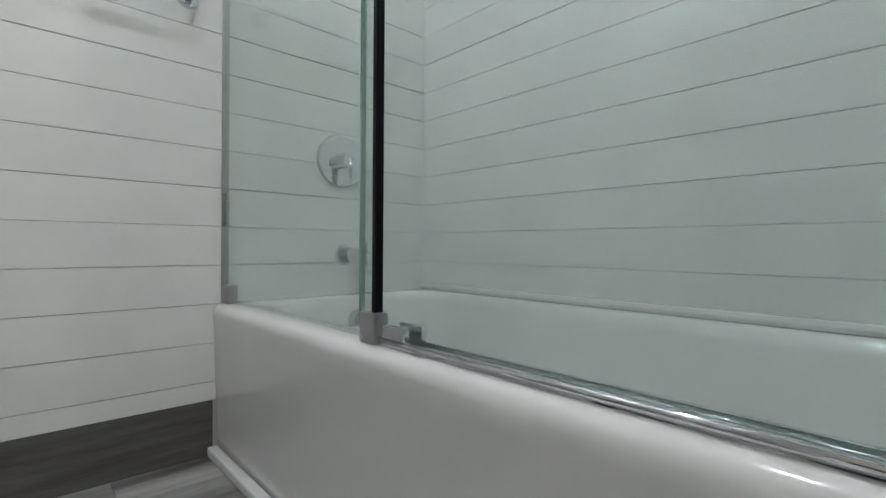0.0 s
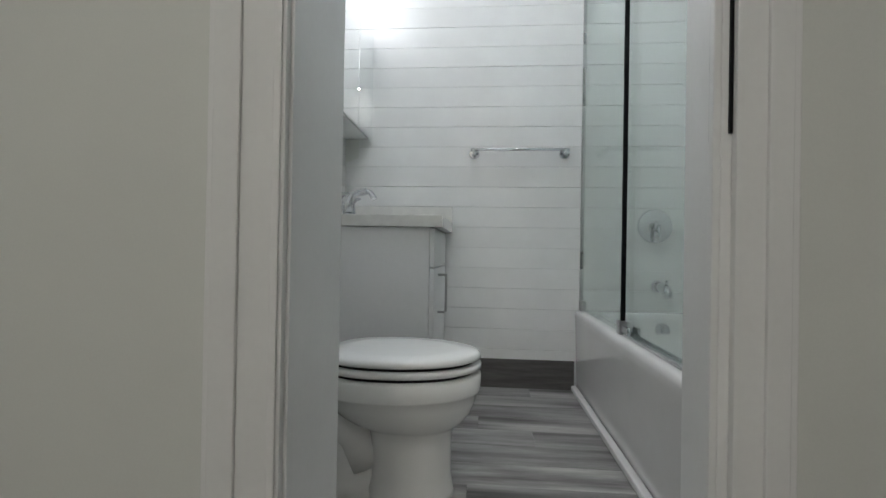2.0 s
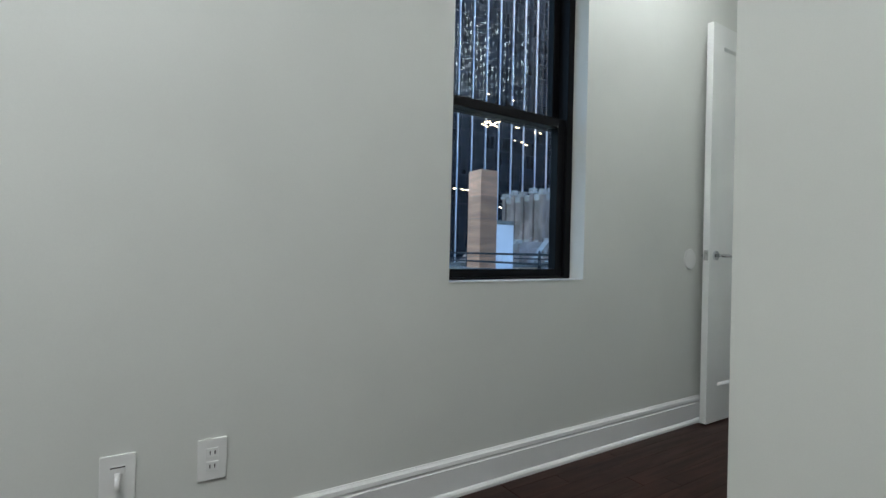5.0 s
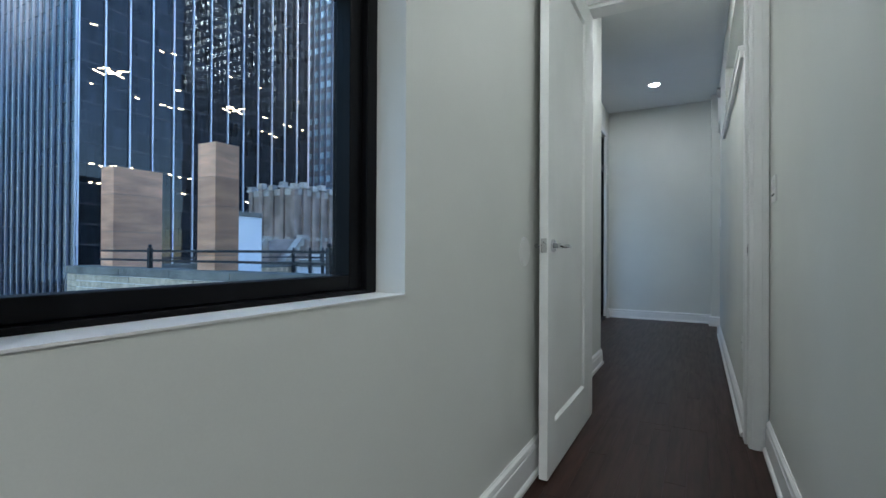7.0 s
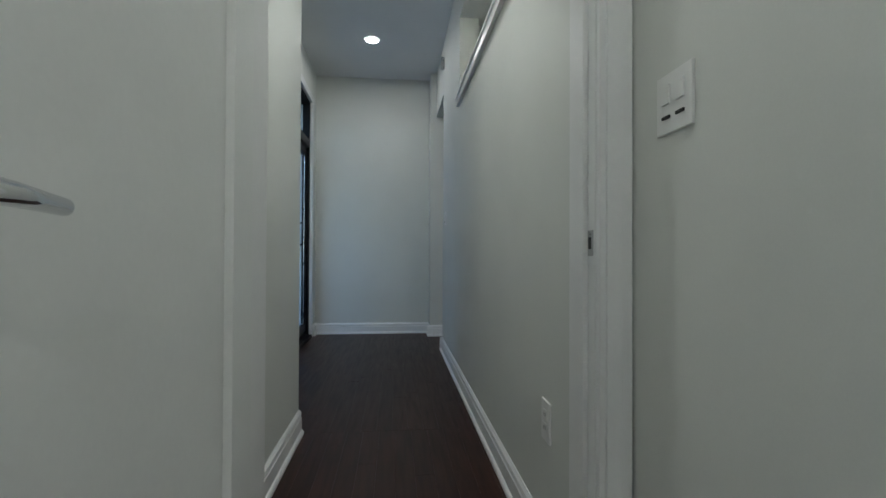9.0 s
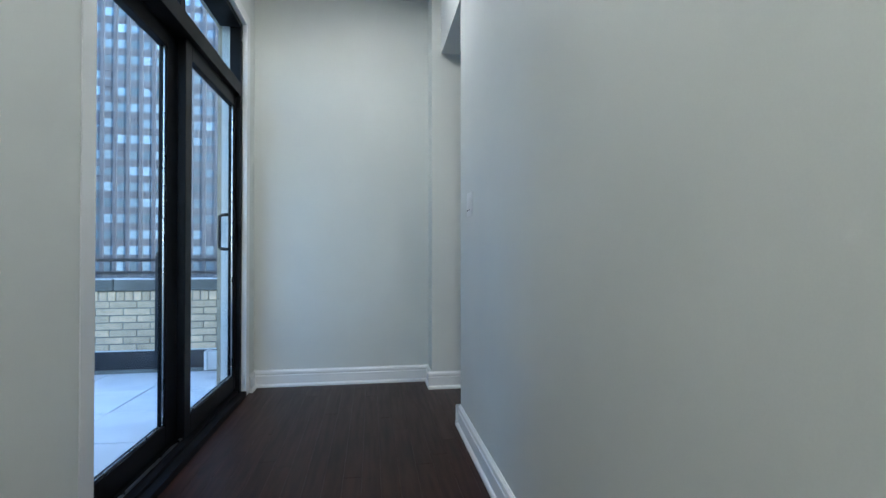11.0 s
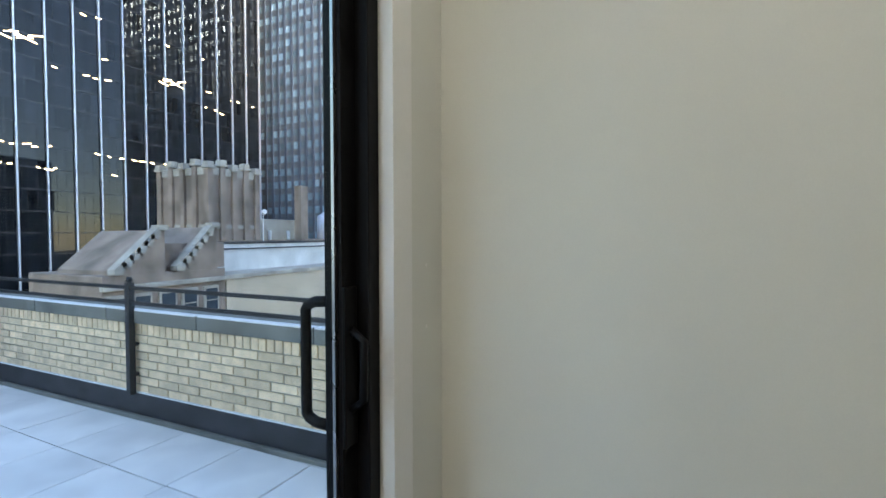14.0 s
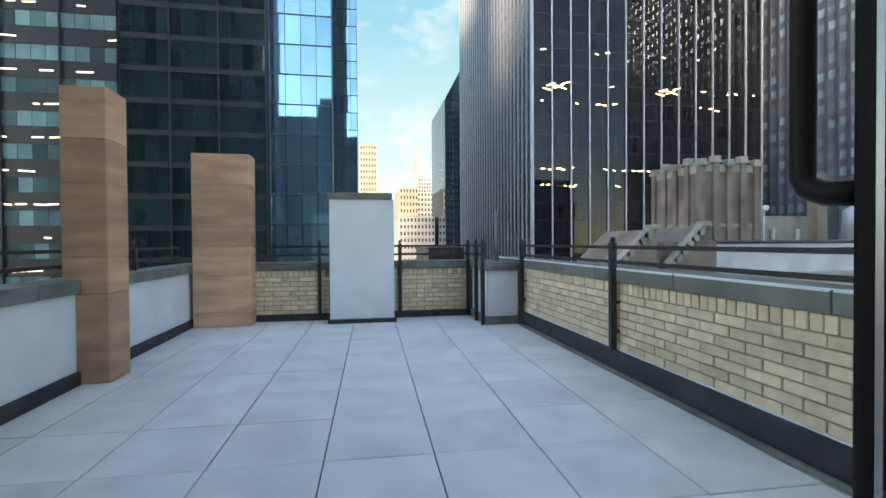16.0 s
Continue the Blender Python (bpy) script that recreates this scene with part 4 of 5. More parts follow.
def toggle(t, x, nx, y, z):
    part("insert", bx((x - 0.001 * nx, x + 0.002 * nx, y - 0.017, y + 0.017, z + 0.006, z + 0.034), bevel=0.001), "plate", t)
    part("slot", bx((x + 0.002 * nx, x + 0.0026 * nx, y - 0.017, y + 0.017, z + 0.028, z + 0.031)), "dark", t)
    part("toggle", tube([(x, y, z + 0.012), (x + 0.012 * nx, y, z - 0.004), (x + 0.018 * nx, y + 0.001, z - 0.030)], [0.008, 0.007, 0.006], 10), "plate", t, smooth=True)


plate("wall_socket", XW, 1, -2.886, 0.328, 0.078, 0.122, "white duplex wall outlet above the baseboard", "outlet", outlet)
plate("cable_socket", XW, 1, -3.118, 0.326, 0.082, 0.125, "white wall plate with a cable clip", "outlet", toggle)
plate("dimmer_switch", XP, -1, 0.297, 1.232, 0.116, 0.118, "white double dimmer switch plate", "switch", slider)
plate("light_switch", XR, -1, 3.755, 1.262, 0.118, 0.122, "white double rocker light switch", "switch", rocker)
plate("wall_socket", XR, -1, 0.83, 0.43, 0.078, 0.122, "white duplex wall outlet in the hall", "outlet", outlet)
sb = thing("wall_sensor", (XR, 4.46, 2.86), "small grey wall sensor near the ceiling", "sensor")
part("case", bx((XR - 0.035, XR + 0.001, 3.93, 3.985, 2.72, 2.83), bevel=0.005), "steel", sb)
sb.location = (XR, 3.96, 2.72)
for o in sb.children:
    o.location = Vector((XR, 4.46, 2.86)) - Vector((XR, 3.96, 2.72))
for z in (1.195, 1.33):
    nh = thing("nail_hole", (XD, 4.95, z), "small filled nail hole in the wall paint", "wall mark", "filled nail holes")
    part("filler", cyl((XD - 0.002, 4.95, z), (XD + 0.0008, 4.95, z), 0.006, 0.003, 12), "plate", nh)

# ---- terrace ----
PX, PY0, PY1 = -10.35, 1.87, 6.72        # inner faces of the far, near and north parapets
EX = XD - 0.2                            # outer face of the house
structure("terrace_slab", bx((PX - 0.3, EX, PY0 - 0.3, PY1 + 0.3, TZ - 0.3, TZ - 0.012), (EX, 6.0, YE + 0.25, PY1 + 0.3, TZ - 0.3, TZ - 0.012)), "joint", "dark bedding under the terrace pavers", "terrace")
structure("house_wall", bx((XW - 0.26, XW - 0.202, -9, -2.2, -45, 9), (XW - 0.26, XW - 0.202, -1.15, 1.69, -45, 9), (XW - 0.26, XW - 0.202, -2.2, -1.15, -45, 0.70), (XW - 0.26, XW - 0.202, -2.2, -1.15, 2.5, 9),
                           (EX - 0.03, EX - 0.002, 1.69, 2.84, TZ, 9), (EX - 0.03, EX - 0.002, 4.93, YE + 0.27, TZ, 9), (EX - 0.03, EX - 0.002, 2.84, 4.93, 2.64, 9), (EX - 0.03, EX - 0.002, 2.84, 4.93, TZ, -0.012), (EX - 0.03, XW - 0.26, 1.66, 1.69, TZ, 9)),
          "brickw", "cream brick outer wall of the house", "wall")
# out of view, added overhead to keep low sun off the terrace
structure("house_upper", bx((EX + 0.1, 14, -9, YE + 0.2, CZ + 0.26, 7)), "brickw", "unseen brick mass above the house, added to shade the terrace", "house")
structure("house_lower", bx((PX - 0.3, XW - 0.31, PY0 - 0.3, PY1 + 0.3, -45, TZ - 0.3), (XW - 0.3, 14, -9, PY1 + 0.3, -45, -0.32)), "brickw", "lower storeys of the house", "house")
CB0, CB1 = 0.565, 0.685
NB0, NB1 = 0.61, 0.735


def parapet(name, x0, x1, y0, y1, material, label, top=CB0):
    p = thing(name, ((x0 + x1) / 2, (y0 + y1) / 2, TZ), label, "parapet wall", kind="structure")
    part("core", bx((x0, x1, y0, y1, TZ - 0.2, top)), material, p)
    return p


par_n = parapet("parapet_north", PX - 0.3, 6.0, PY1, PY1 + 0.28, "mortar", "low cream brick parapet with a stone coping", NB0)
par_w = parapet("parapet_west", PX - 0.28, PX, PY0 - 0.28, PY1, "mortar", "low cream brick parapet with a stone coping")
par_s = parapet("parapet_south", PX, EX - 0.04, PY0 - 0.28, PY0, "stucco", "low white stuccoed parapet with a stone coping")


def coping(parent, along, a0, a1, c, b0=CB0, b1=CB1, step=1.22):
    k = int(math.ceil((a1 - a0) / step))
    rng = random.Random(int(a0 * 10) + k)
    for i in range(k):
        p, q = a0 + i * step + 0.004, min(a1, a0 + (i + 1) * step) - 0.004
        if q - p < 0.05:
            continue
        d = rng.uniform(-0.004, 0.004)
        b = (p, q, c - 0.18, c + 0.18, b0 + d, b1 + d) if along == 'x' else (c - 0.18, c + 0.18, p, q, CB0 + d, CB1 + d)
        stone = part("coping_stone", bx(b, bevel=0.008), "coping", parent)
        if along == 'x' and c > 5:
            part("pale_edge", bx((p + 0.006, q - 0.006, c - 0.1815, c - 0.12, b1 + d - 0.012, b1 + d + 0.003), bevel=0.003), "stucco", stone, "pale upper edge")


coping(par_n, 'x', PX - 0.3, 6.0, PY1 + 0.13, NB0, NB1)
coping(par_w, 'y', PY0 - 0.3, PY1 - 0.06, PX - 0.13)
coping(par_s, 'x', PX + 0.06, EX - 0.05, PY0 - 0.13)
part("curb", bx((PX + 0.03, 6.0, PY1 - 0.035, PY1 - 0.001, TZ - 0.01, TZ + 0.22), bevel=0.01), "curb", par_n, "black bituminous flashing curb")
part("caulk_line", bx((PX + 0.05, 6.0, PY1 - 0.030, PY1 - 0.001, TZ + 0.220, TZ + 0.231), bevel=0.003), "stucco", par_n, "uneven white sealant bead above the flashing")
part("kerb_foot", bx((PX + 0.05, 6.0, PY1 - 0.075, PY1 - 0.036, TZ - 0.005, TZ + 0.035), bevel=0.008), "coping", par_n, "grey stained mortar fillet at the paving")
part("curb", bx((PX + 0.001, PX + 0.035, PY0 + 0.001, PY1 - 0.04, TZ - 0.01, TZ + 0.11), bevel=0.01), "curb", par_w, "black bituminous flashing curb")
part("curb", bx((PX + 0.04, EX - 0.05, PY0 + 0.001, PY0 + 0.035, TZ - 0.01, TZ + 0.12), bevel=0.01), "curb", par_s, "black bituminous flashing curb")


# ---- railings ----
def post(parent, x, y, z0, z1):
    p = part("post", bx((x - 0.028, x + 0.028, y - 0.028, y + 0.028, z0, z1), bevel=0.004), "rail", parent)
    part("finial", cyl((x, y, z1 + 0.012), (x, y, z1 + 0.05), 0.03, 0.018, 12), "rail", p, smooth=True)
    part("neck", cyl((x, y, z1), (x, y, z1 + 0.012), 0.016, n=10), "rail", p)


def rails(parent, x0, x1, y0, y1, zs=(0.935, 0.80)):
    for z in zs:
        h = 0.011
        part("rail", bx((min(x0, x1) - h, max(x0, x1) + h, min(y0, y1) - h, max(y0, y1) + h, z - 0.016, z + 0.016), bevel=0.003), "rail", parent)


rl_n = thing("railing_north", (-6.6, PY1 - 0.06, TZ + 0.16), "black iron railing on posts along the brick parapet", "railing")
for x in (-4.1, -6.60, -9.10, -1.6, 0.9):
    post(rl_n, x, PY1 - 0.07, TZ + 0.22, 0.98)
    for z in (0.15, 0.42):
        part("bracket", bx((x - 0.02, x + 0.02, PY1 - 0.045, PY1 + 0.002, z - 0.015, z + 0.015)), "rail", rl_n)
rails(rl_n, -9.1, 5.5, PY1 - 0.07, PY1 - 0.07)
rl_w = thing("railing_west", (PX + 0.06, 5.4, TZ + 0.11), "black iron railing on posts along the far parapet", "railing")
for y in (3.70, 4.98, 6.12):
    post(rl_w, PX + 0.07, y, TZ + 0.11, 0.98)
    for z in (0.1, 0.42):
        part("bracket", bx((PX - 0.002, PX + 0.045, y - 0.02, y + 0.02, z - 0.015, z + 0.015)), "rail", rl_w)
rails(rl_w, PX + 0.07, PX + 0.07, 2.72, 3.86)
rails(rl_w, PX + 0.07, PX + 0.07, 4.86, 6.12)
rl_s = thing("railing_south", (-6.5, PY0 - 0.1, CB1), "black iron railing on the white parapet", "railing")
for x in (-3.4, -5.2, -8.6):
    post(rl_s, x, PY0 - 0.13, CB1, 0.98)
rails(rl_s, -9.95, EX - 0.06, PY0 - 0.13, PY0 - 0.13)
rl_c = thing("railing_corner", (-9.6, 6.2, TZ), "short black iron railing round the white corner block", "railing")
post(rl_c, -9.75, 6.13, TZ, 0.98)
post(rl_c, -9.35, 6.13, TZ, 0.98)
rails(rl_c, -10.28, -9.35, 6.13, 6.13)

cb = thing("corner_block", (-9.8, 6.45, TZ), "white stuccoed corner block with a stone cap and base", "block")
part("block", bx((PX + 0.04, -9.36, 6.20, PY1 - 0.04, TZ + 0.12, CB0), bevel=0.01), "stucco", cb)
part("base", bx((PX + 0.04, -9.32, 6.16, PY1 - 0.04, TZ, TZ + 0.12), bevel=0.01), "coping", cb, "grey stone base")
part("cap", bx((PX + 0.19, -9.30, 6.15, PY1 - 0.06, CB0, CB1 + 0.01), bevel=0.01), "coping", cb, "grey stone cap")
part("pipe", cyl((-9.7, 6.45, CB1 + 0.01), (-9.7, 6.45, 1.45), 0.035, 0.02, 12), "coping", cb, "slim grey vent pipe", True)

wp = thing("chimney_block", (-10.1, 4.36, TZ), "tall white stuccoed chimney block with a stone cap", "chimney")
part("body", bx((PX + 0.04, -9.92, 3.88, 4.86, TZ + 0.06, 1.66), bevel=0.012), "stucco", wp)
part("cap", bx((PX + 0.0, -9.89, 3.855, 4.835, 1.66, 1.76), bevel=0.012), "coping", wp, "weathered grey stone cap")
part("base", bx((PX + 0.04, -9.88, 3.85, 4.89, TZ, TZ + 0.06), bevel=0.008), "curb", wp, "dark flashing at the base")


def stone_pillar(x0, x1, y0, y1, heights, label):
    p = thing("pillar", ((x0 + x1) / 2, (y0 + y1) / 2, TZ), label, "pillar", "tan stone pillars")
    z = TZ
    rng = random.Random(int(-x0 * 10))
    for h in heights:
        c = 0.012
        d = rng.uniform(0, 0.004)
        pts = [(x0 + d, y0), (x1 - d, y0), (x1 - d, y1 - c), (x1 - d - c, y1), (x0 + d, y1)]
        part("stone_panel", loft([[(px, py, z + 0.003) for px, py in pts], [(px, py, z + h - 0.003) for px, py in pts]]), "traver", p)
        z += h
    part("joint", bx((x0 + 0.01, x1 - 0.02, y0 + 0.01, y1 - 0.02, TZ, z - 0.01)), "mortar", p)


stone_pillar(-7.56, -7.19, 1.77, 2.14, [0.80, 0.32, 0.66, 0.39, 0.46], "tall tan travertine pillar standing at the white parapet")
stone_pillar(-10.34, -9.96, 1.93, 2.73, [0.22, 0.55, 0.42, 0.30, 0.62, 0.45], "broad tan travertine pillar in the terrace corner")

os_ = thing("outdoor_socket", (EX - 0.03, 4.99, 0.22), "white weatherproof outdoor socket box on the house wall", "outlet")
part("box", bx((EX - 0.10, EX - 0.029, 4.95, 5.03, 0.16, 0.29), bevel=0.008), "plate", os_)
part("cover", bx((EX - 0.125, EX - 0.10, 4.945, 5.035, 0.155, 0.295), bevel=0.01), "plate", os_, "white hinged cover")

# ---- city ----
bm = bmesh.new()
ring = [[bm.verts.new((-900 * math.cos(radians(a)), 900 * math.sin(radians(a)), z)) for a in range(-70, 62, 4)] for z in (-45, 150, 330, 520)]
for a, b in zip(ring, ring[1:]):
    for k in range(len(a) - 1):
        bm.faces.new((a[k], a[k + 1], b[k + 1], b[k]))
structure("backdrop", bm, "sky", "pale blue morning sky with thin cloud wisps", "sky")
structure("ground", bx((-1500, 1500, -1500, 1500, -46, -45)), "asphalt", "grey asphalt street level far below", "ground")


def facade(parent, axis, c, a0, a1, z0, z1, bay, floor_h, glass, mull, every, mw, out, seed, spandrel=0.0, tilt=0.006, frame=None):
    """A curtain wall on the plane axis = c: tilted panes, floor bands and upright mullions."""
    rng = random.Random(seed)
    bm = bmesh.new()

    def pt(a, z, d):
        return (c + out * d, a, z) if axis == 'x' else (a, c + out * d, z)
    na, nz = max(1, round((a1 - a0) / bay)), max(1, round((z1 - z0) / floor_h))
    da, dz = (a1 - a0) / na, (z1 - z0) / nz
    for i in range(na):
        for j in range(nz):
            a, z = a0 + i * da, z0 + j * dz
            zt = z + dz * (1 - spandrel)
            t = [rng.uniform(-tilt, tilt) * da for _ in range(3)]
            vs = [pt(a + 0.04, z + 0.04, 0.05 + t[0]), pt(a + da - 0.04, z + 0.04, 0.05 + t[1]), pt(a + da - 0.04, zt - 0.04, 0.05 + t[1] + t[2]), pt(a + 0.04, zt - 0.04, 0.05 + t[0] + t[2])]
            bm.faces.new([bm.verts.new(v) for v in (vs if (axis == 'x') == (out > 0) else vs[::-1])])
    tagged(part("window_pane", bm, glass, parent), kind="stuff")
    bm = bmesh.new()
    for j in range(nz + 1):
        z = z0 + j * dz
        lo, hi = pt(a0, z - 0.09 - (spandrel * dz if j else 0), -0.2), pt(a1, z + 0.09, 0.12)
        add_box(bm, lo[0], hi[0], lo[1], hi[1], lo[2], hi[2])
    tagged(part("floor_band", bm, frame or "mulld", parent), kind="stuff")
    n = int(round(na / every))
    for i in range(n + 1):
        a = a0 + (a1 - a0) * i / n
        lo, hi = pt(a - mw / 2, z0, -0.1), pt(a + mw / 2, z1, 0.45)
        part("mullion", bx((lo[0], hi[0], lo[1], hi[1], lo[2], hi[2])), mull, parent)


def tower(name, x0, x1, y0, y1, z1, label, core="mulld"):
    t = thing(name, ((x0 + x1) / 2, (y0 + y1) / 2, -45), label, "skyscraper")
    part("core", bx((x0, x1, y0, y1, -45, z1)), core, t)
    return t


def office_lights(parent, axis, c, out, spots, material="office"):
    """Lit ceiling strips just behind the panes: (along, z, length, slant)."""
    bm = bmesh.new()
    for a, z, ln, sl in spots:
        d = 0.13
        q = [(a, z), (a + ln, z + sl), (a + ln, z + sl + 0.22), (a, z + 0.22)]
        bm.faces.new([bm.verts.new((c + out * d, p, w) if axis == 'x' else (p, c + out * d, w)) for p, w in q])
    tagged(part("office_light", bm, material, parent, "lit office ceiling lights"), kind="stuff")


ta = tower("tower_dark", -185, -107, 44, 105, 130, "black glass office tower with pale upright mullions")
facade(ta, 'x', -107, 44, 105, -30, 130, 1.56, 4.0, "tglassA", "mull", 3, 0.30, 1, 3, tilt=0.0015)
# south face brightened by bluer, more mirror-like glass than the east face
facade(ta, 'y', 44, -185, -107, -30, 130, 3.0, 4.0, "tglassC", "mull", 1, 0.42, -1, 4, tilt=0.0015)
rng = random.Random(8)
spots = []
for z in (11.0, 15.0, 34.5, 42.5, 30.5):
    a = 46.0
    while a < 103:
        if rng.random() < (0.85 if z == 15.0 else 0.32):
            spots.append((a, z + rng.uniform(2.6, 3.1), rng.uniform(0.5, 1.6), rng.uniform(-0.3, 0.3)))
        a += rng.uniform(1.2, 3.2)
for a in (46.5, 75.5):
    for k in range(6):
        spots.append((a + k * 0.9, 36.6 + 0.5 * (k % 3), 2.2, 0.7 if k % 2 else -0.5))
office_lights(ta, 'x', -107, 1, spots)

tb = tower("tower_fins", -150, -88, 112, 124.4, 140, "dark blue office tower with closely set upright fins", "gridst")
facade(tb, 'x', -88, 112, 124.4, -30, 140, 2.6, 3.8, "tglassG", "fin", 1, 0.7, 1, 5, spandrel=0.42, tilt=0.01, frame="gridst")
facade(tb, 'y', 112, -150, -88, -30, 140, 2.6, 3.8, "tglassG", "fin", 1, 0.7, -1, 6, spandrel=0.42, tilt=0.01, frame="gridst")
tg = tower("tower_grid", -100, -14, 125, 165, 150, "grey stone grid office tower with many small windows", "gridst")
facade(tg, 'y', 125, -100, -14, -30, 150, 2.9, 3.8, "tglassG", "gridst", 1, 0.85, -1, 7, spandrel=0.42, tilt=0.02, frame="gridst")
facade(tg, 'x', -14, 125, 165, -30, 150, 2.9, 3.8, "tglassG", "gridst", 1, 0.85, 1, 9, spandrel=0.36, tilt=0.02, frame="gridst")

tn = tower("tower_green", -120, -70, -46, -8.0, 120, "dark green glass office tower with lit floors")
facade(tn, 'x', -70, -46, -26, -30, 120, 1.6, 4.2, "tglassW", "mulld", 4, 0.15, 1, 11, spandrel=0.5, tilt=0.004)
facade(tn, 'x', -70, -26, -8, -30, 120, 1.5, 4.2, "tglassB", "mulld", 4, 0.10, 1, 12, spandrel=0.12, tilt=0.012)
facade(tn, 'y', -8, -120, -70, -30, 120, 1.5, 4.2, "tglassB", "mulld", 4, 0.10, 1, 13, spandrel=0.12, tilt=0.012)
spots = []
for j in range(12):
    a = -45.0
    while a < -27:
        if rng.random() < 0.5:
            spots.append((a, -27.6 + 4.2 * (j + 3), rng.uniform(0.6, 2.0), rng.uniform(-0.1, 0.1)))
        a += rng.uniform(1.0, 2.5)
office_lights(tn, 'x', -70, 1, spots, "officew")
tl = tower("tower_pale", -75, -72, -7.9, 0.6, 130, "pale blue mirror glass tower")
facade(tl, 'x', -72, -7.9, 0.6, -30, 130, 2.1, 4.2, "tglassL", "fin", 4, 0.06, 1, 14, tilt=0.0015, frame="fin")
ts = tower("tower_slim", -160, -120, -2.2, 4.0, 66, "slim pale blue glass tower")
facade(ts, 'x', -120, -2.2, 4.0, -30, 66, 1.4, 4.2, "tglassL", "mulld", 1, 0.08, 1, 15, tilt=0.002)


tq = tower("tower_north", 30, 130, 75, 120, 34, "grey stone office block north of the terrace", "gridst")
facade(tq, 'y', 75, 30, 130, -30, 34, 3.0, 4.0, "gridst", "gridst", 2, 0.3, -1, 19, spandrel=0.45, frame="gridst")


nr = thing("neighbour_roof_house", (8, 17, -45), "low neighbouring house with a pale sloped metal roof", "house")
part("wall", bx((2, 16, 13.5, 21, -45, 1.35), bevel=0.04), "tanwall", nr)
part("roof", loft([[(1.8, yy, 1.4), (16.2, yy, 1.4), (14.0, yy, zz), (4.0, yy, zz)] for yy, zz in ((13.3, 1.42), (16.5, 2.9), (18.0, 2.9), (21.2, 1.42))]), "whitewall", nr, "pale sloped metal roof")
for k in range(9):
    part("roof_seam", tube([(4.6 + 1.1 * k, 13.3, 1.47), (4.6 + 1.1 * k, 16.5, 2.93)], 0.03, 6), "mull", nr)
part("skylight", bx((7.0, 9.4, 16.4, 17.8, 2.9, 3.3), bevel=0.05), "mulld", nr, "dark framed roof skylight")


def far_building(name, x, y0, y1, z1, wall, label, rows, cols, slope=0.0, north=False):
    t = thing(name, (x, (y0 + y1) / 2, -45), label, "building", "distant buildings")
    bm = bmesh.new()
    v = add_box(bm, x - 40, x, y0, y1, -45, z1)
    if slope:
        for i in ((4, 5) if north else (6, 7)):
            v[i].co.z -= slope
    part("wall", bm, wall, t)
    h, w = (z1 - slope + 20) / rows, (y1 - y0) / cols
    for j in range(rows):
        bm = bmesh.new()
        for i in range(cols):
            add_box(bm, x - 0.5, x + 0.1, y0 + (i + 0.25) * w, y0 + (i + 0.75) * w, -20 + (j + 0.25) * h, -20 + (j + 0.75) * h)
        tagged(part("window_row", bm, "farwin", t), kind="stuff")


far_building("far_tan_tower", -300, 4.8, 15.0, 62, "fartan", "tan stone tower with a notched top, sunlit", 22, 6)
far_building("far_slanted_tower", -420, 56, 72, 84, "farstone", "pale tower with a slanted roof", 24, 7, 26)
far_building("far_brown_building", -260, 26, 36, 31, "fartan", "brown brick apartment building", 14, 6)
far_building("far_pale_building", -240, 24, 42, 14, "farstone", "pale stone office building with rows of windows", 10, 10)
far_building("far_low_building", -180, 30, 46, -1, "mulld", "dark low-rise building with flat roof", 5, 6)
far_building("far_mid_building", -330, 44, 58, 36, "farstone", "pale blue-grey apartment building", 16, 6)
far_building("far_narrow_tower", -215, 43, 50.5, 80, "tglassC", "narrow blue and bronze glass tower with a raking top", 28, 5, 14, True)
far_building("far_warm_building", -270, -2, 4.4, 26, "fartan", "sunlit tan stone apartment building", 12, 4)

# ---- neighbouring house with a battlemented tower ----
nb = thing("neighbour_house", (-40, 33, -45), "old brown brick house with a battlemented roof tower and gables", "house")
CX, CY, W, WY = -39.5, 34.0, 3.0, 2.5
part("tower_wall", bx((CX - W, CX + W, CY - WY, CY + WY, -10, 7.0), bevel=0.1), "oldbrick", nb)
part("tower_band", bx((CX - W - 0.08, CX + W + 0.08, CY - WY - 0.08, CY + WY + 0.08, 2.0, 2.35), bevel=0.05), "limest", nb)


def turret(x, y, top):
    """A slim buttress with a blocky, flat-topped cap."""
    b = part("buttress", bx((x - 0.26, x + 0.26, y - 0.26, y + 0.26, 1.0, top), bevel=0.06), "oldbrick", nb)
    part("merlon", bx((x - 0.40, x + 0.40, y - 0.40, y + 0.40, top, top + 0.22), (x - 0.32, x + 0.32, y - 0.32, y + 0.32, top + 0.22, top + 0.58), bevel=0.05), "limest", b)


for i in range(5):
    turret(CX + W, CY - WY + i * WY / 2, 7.0 + 0.25 * (i % 2))
    if i < 4:
        turret(CX - W + i * W / 2, CY - WY, 7.0 + 0.25 * (i % 2))
        a = i * WY / 2 - WY
        part("parapet_panel", bx((CX + W - 0.1, CX + W + 0.12, CY + a + 0.28, CY + a + WY / 2 - 0.28, 6.5, 7.15), bevel=0.04), "limest", nb)
        a = i * W / 2 - W
        part("parapet_panel", bx((CX + a + 0.28, CX + a + W / 2 - 0.28, CY - WY - 0.12, CY - WY + 0.1, 6.5, 7.15), bevel=0.04), "limest", nb)
part("roof_house", bx((-46, -36.4, 29.8, 52, -10, 1.0)), "oldbrick", nb)
part("stair_house", bx((-39.5, -37.0, 37.5, 43.0, 0.9, 3.0), bevel=0.05), "limest", nb)
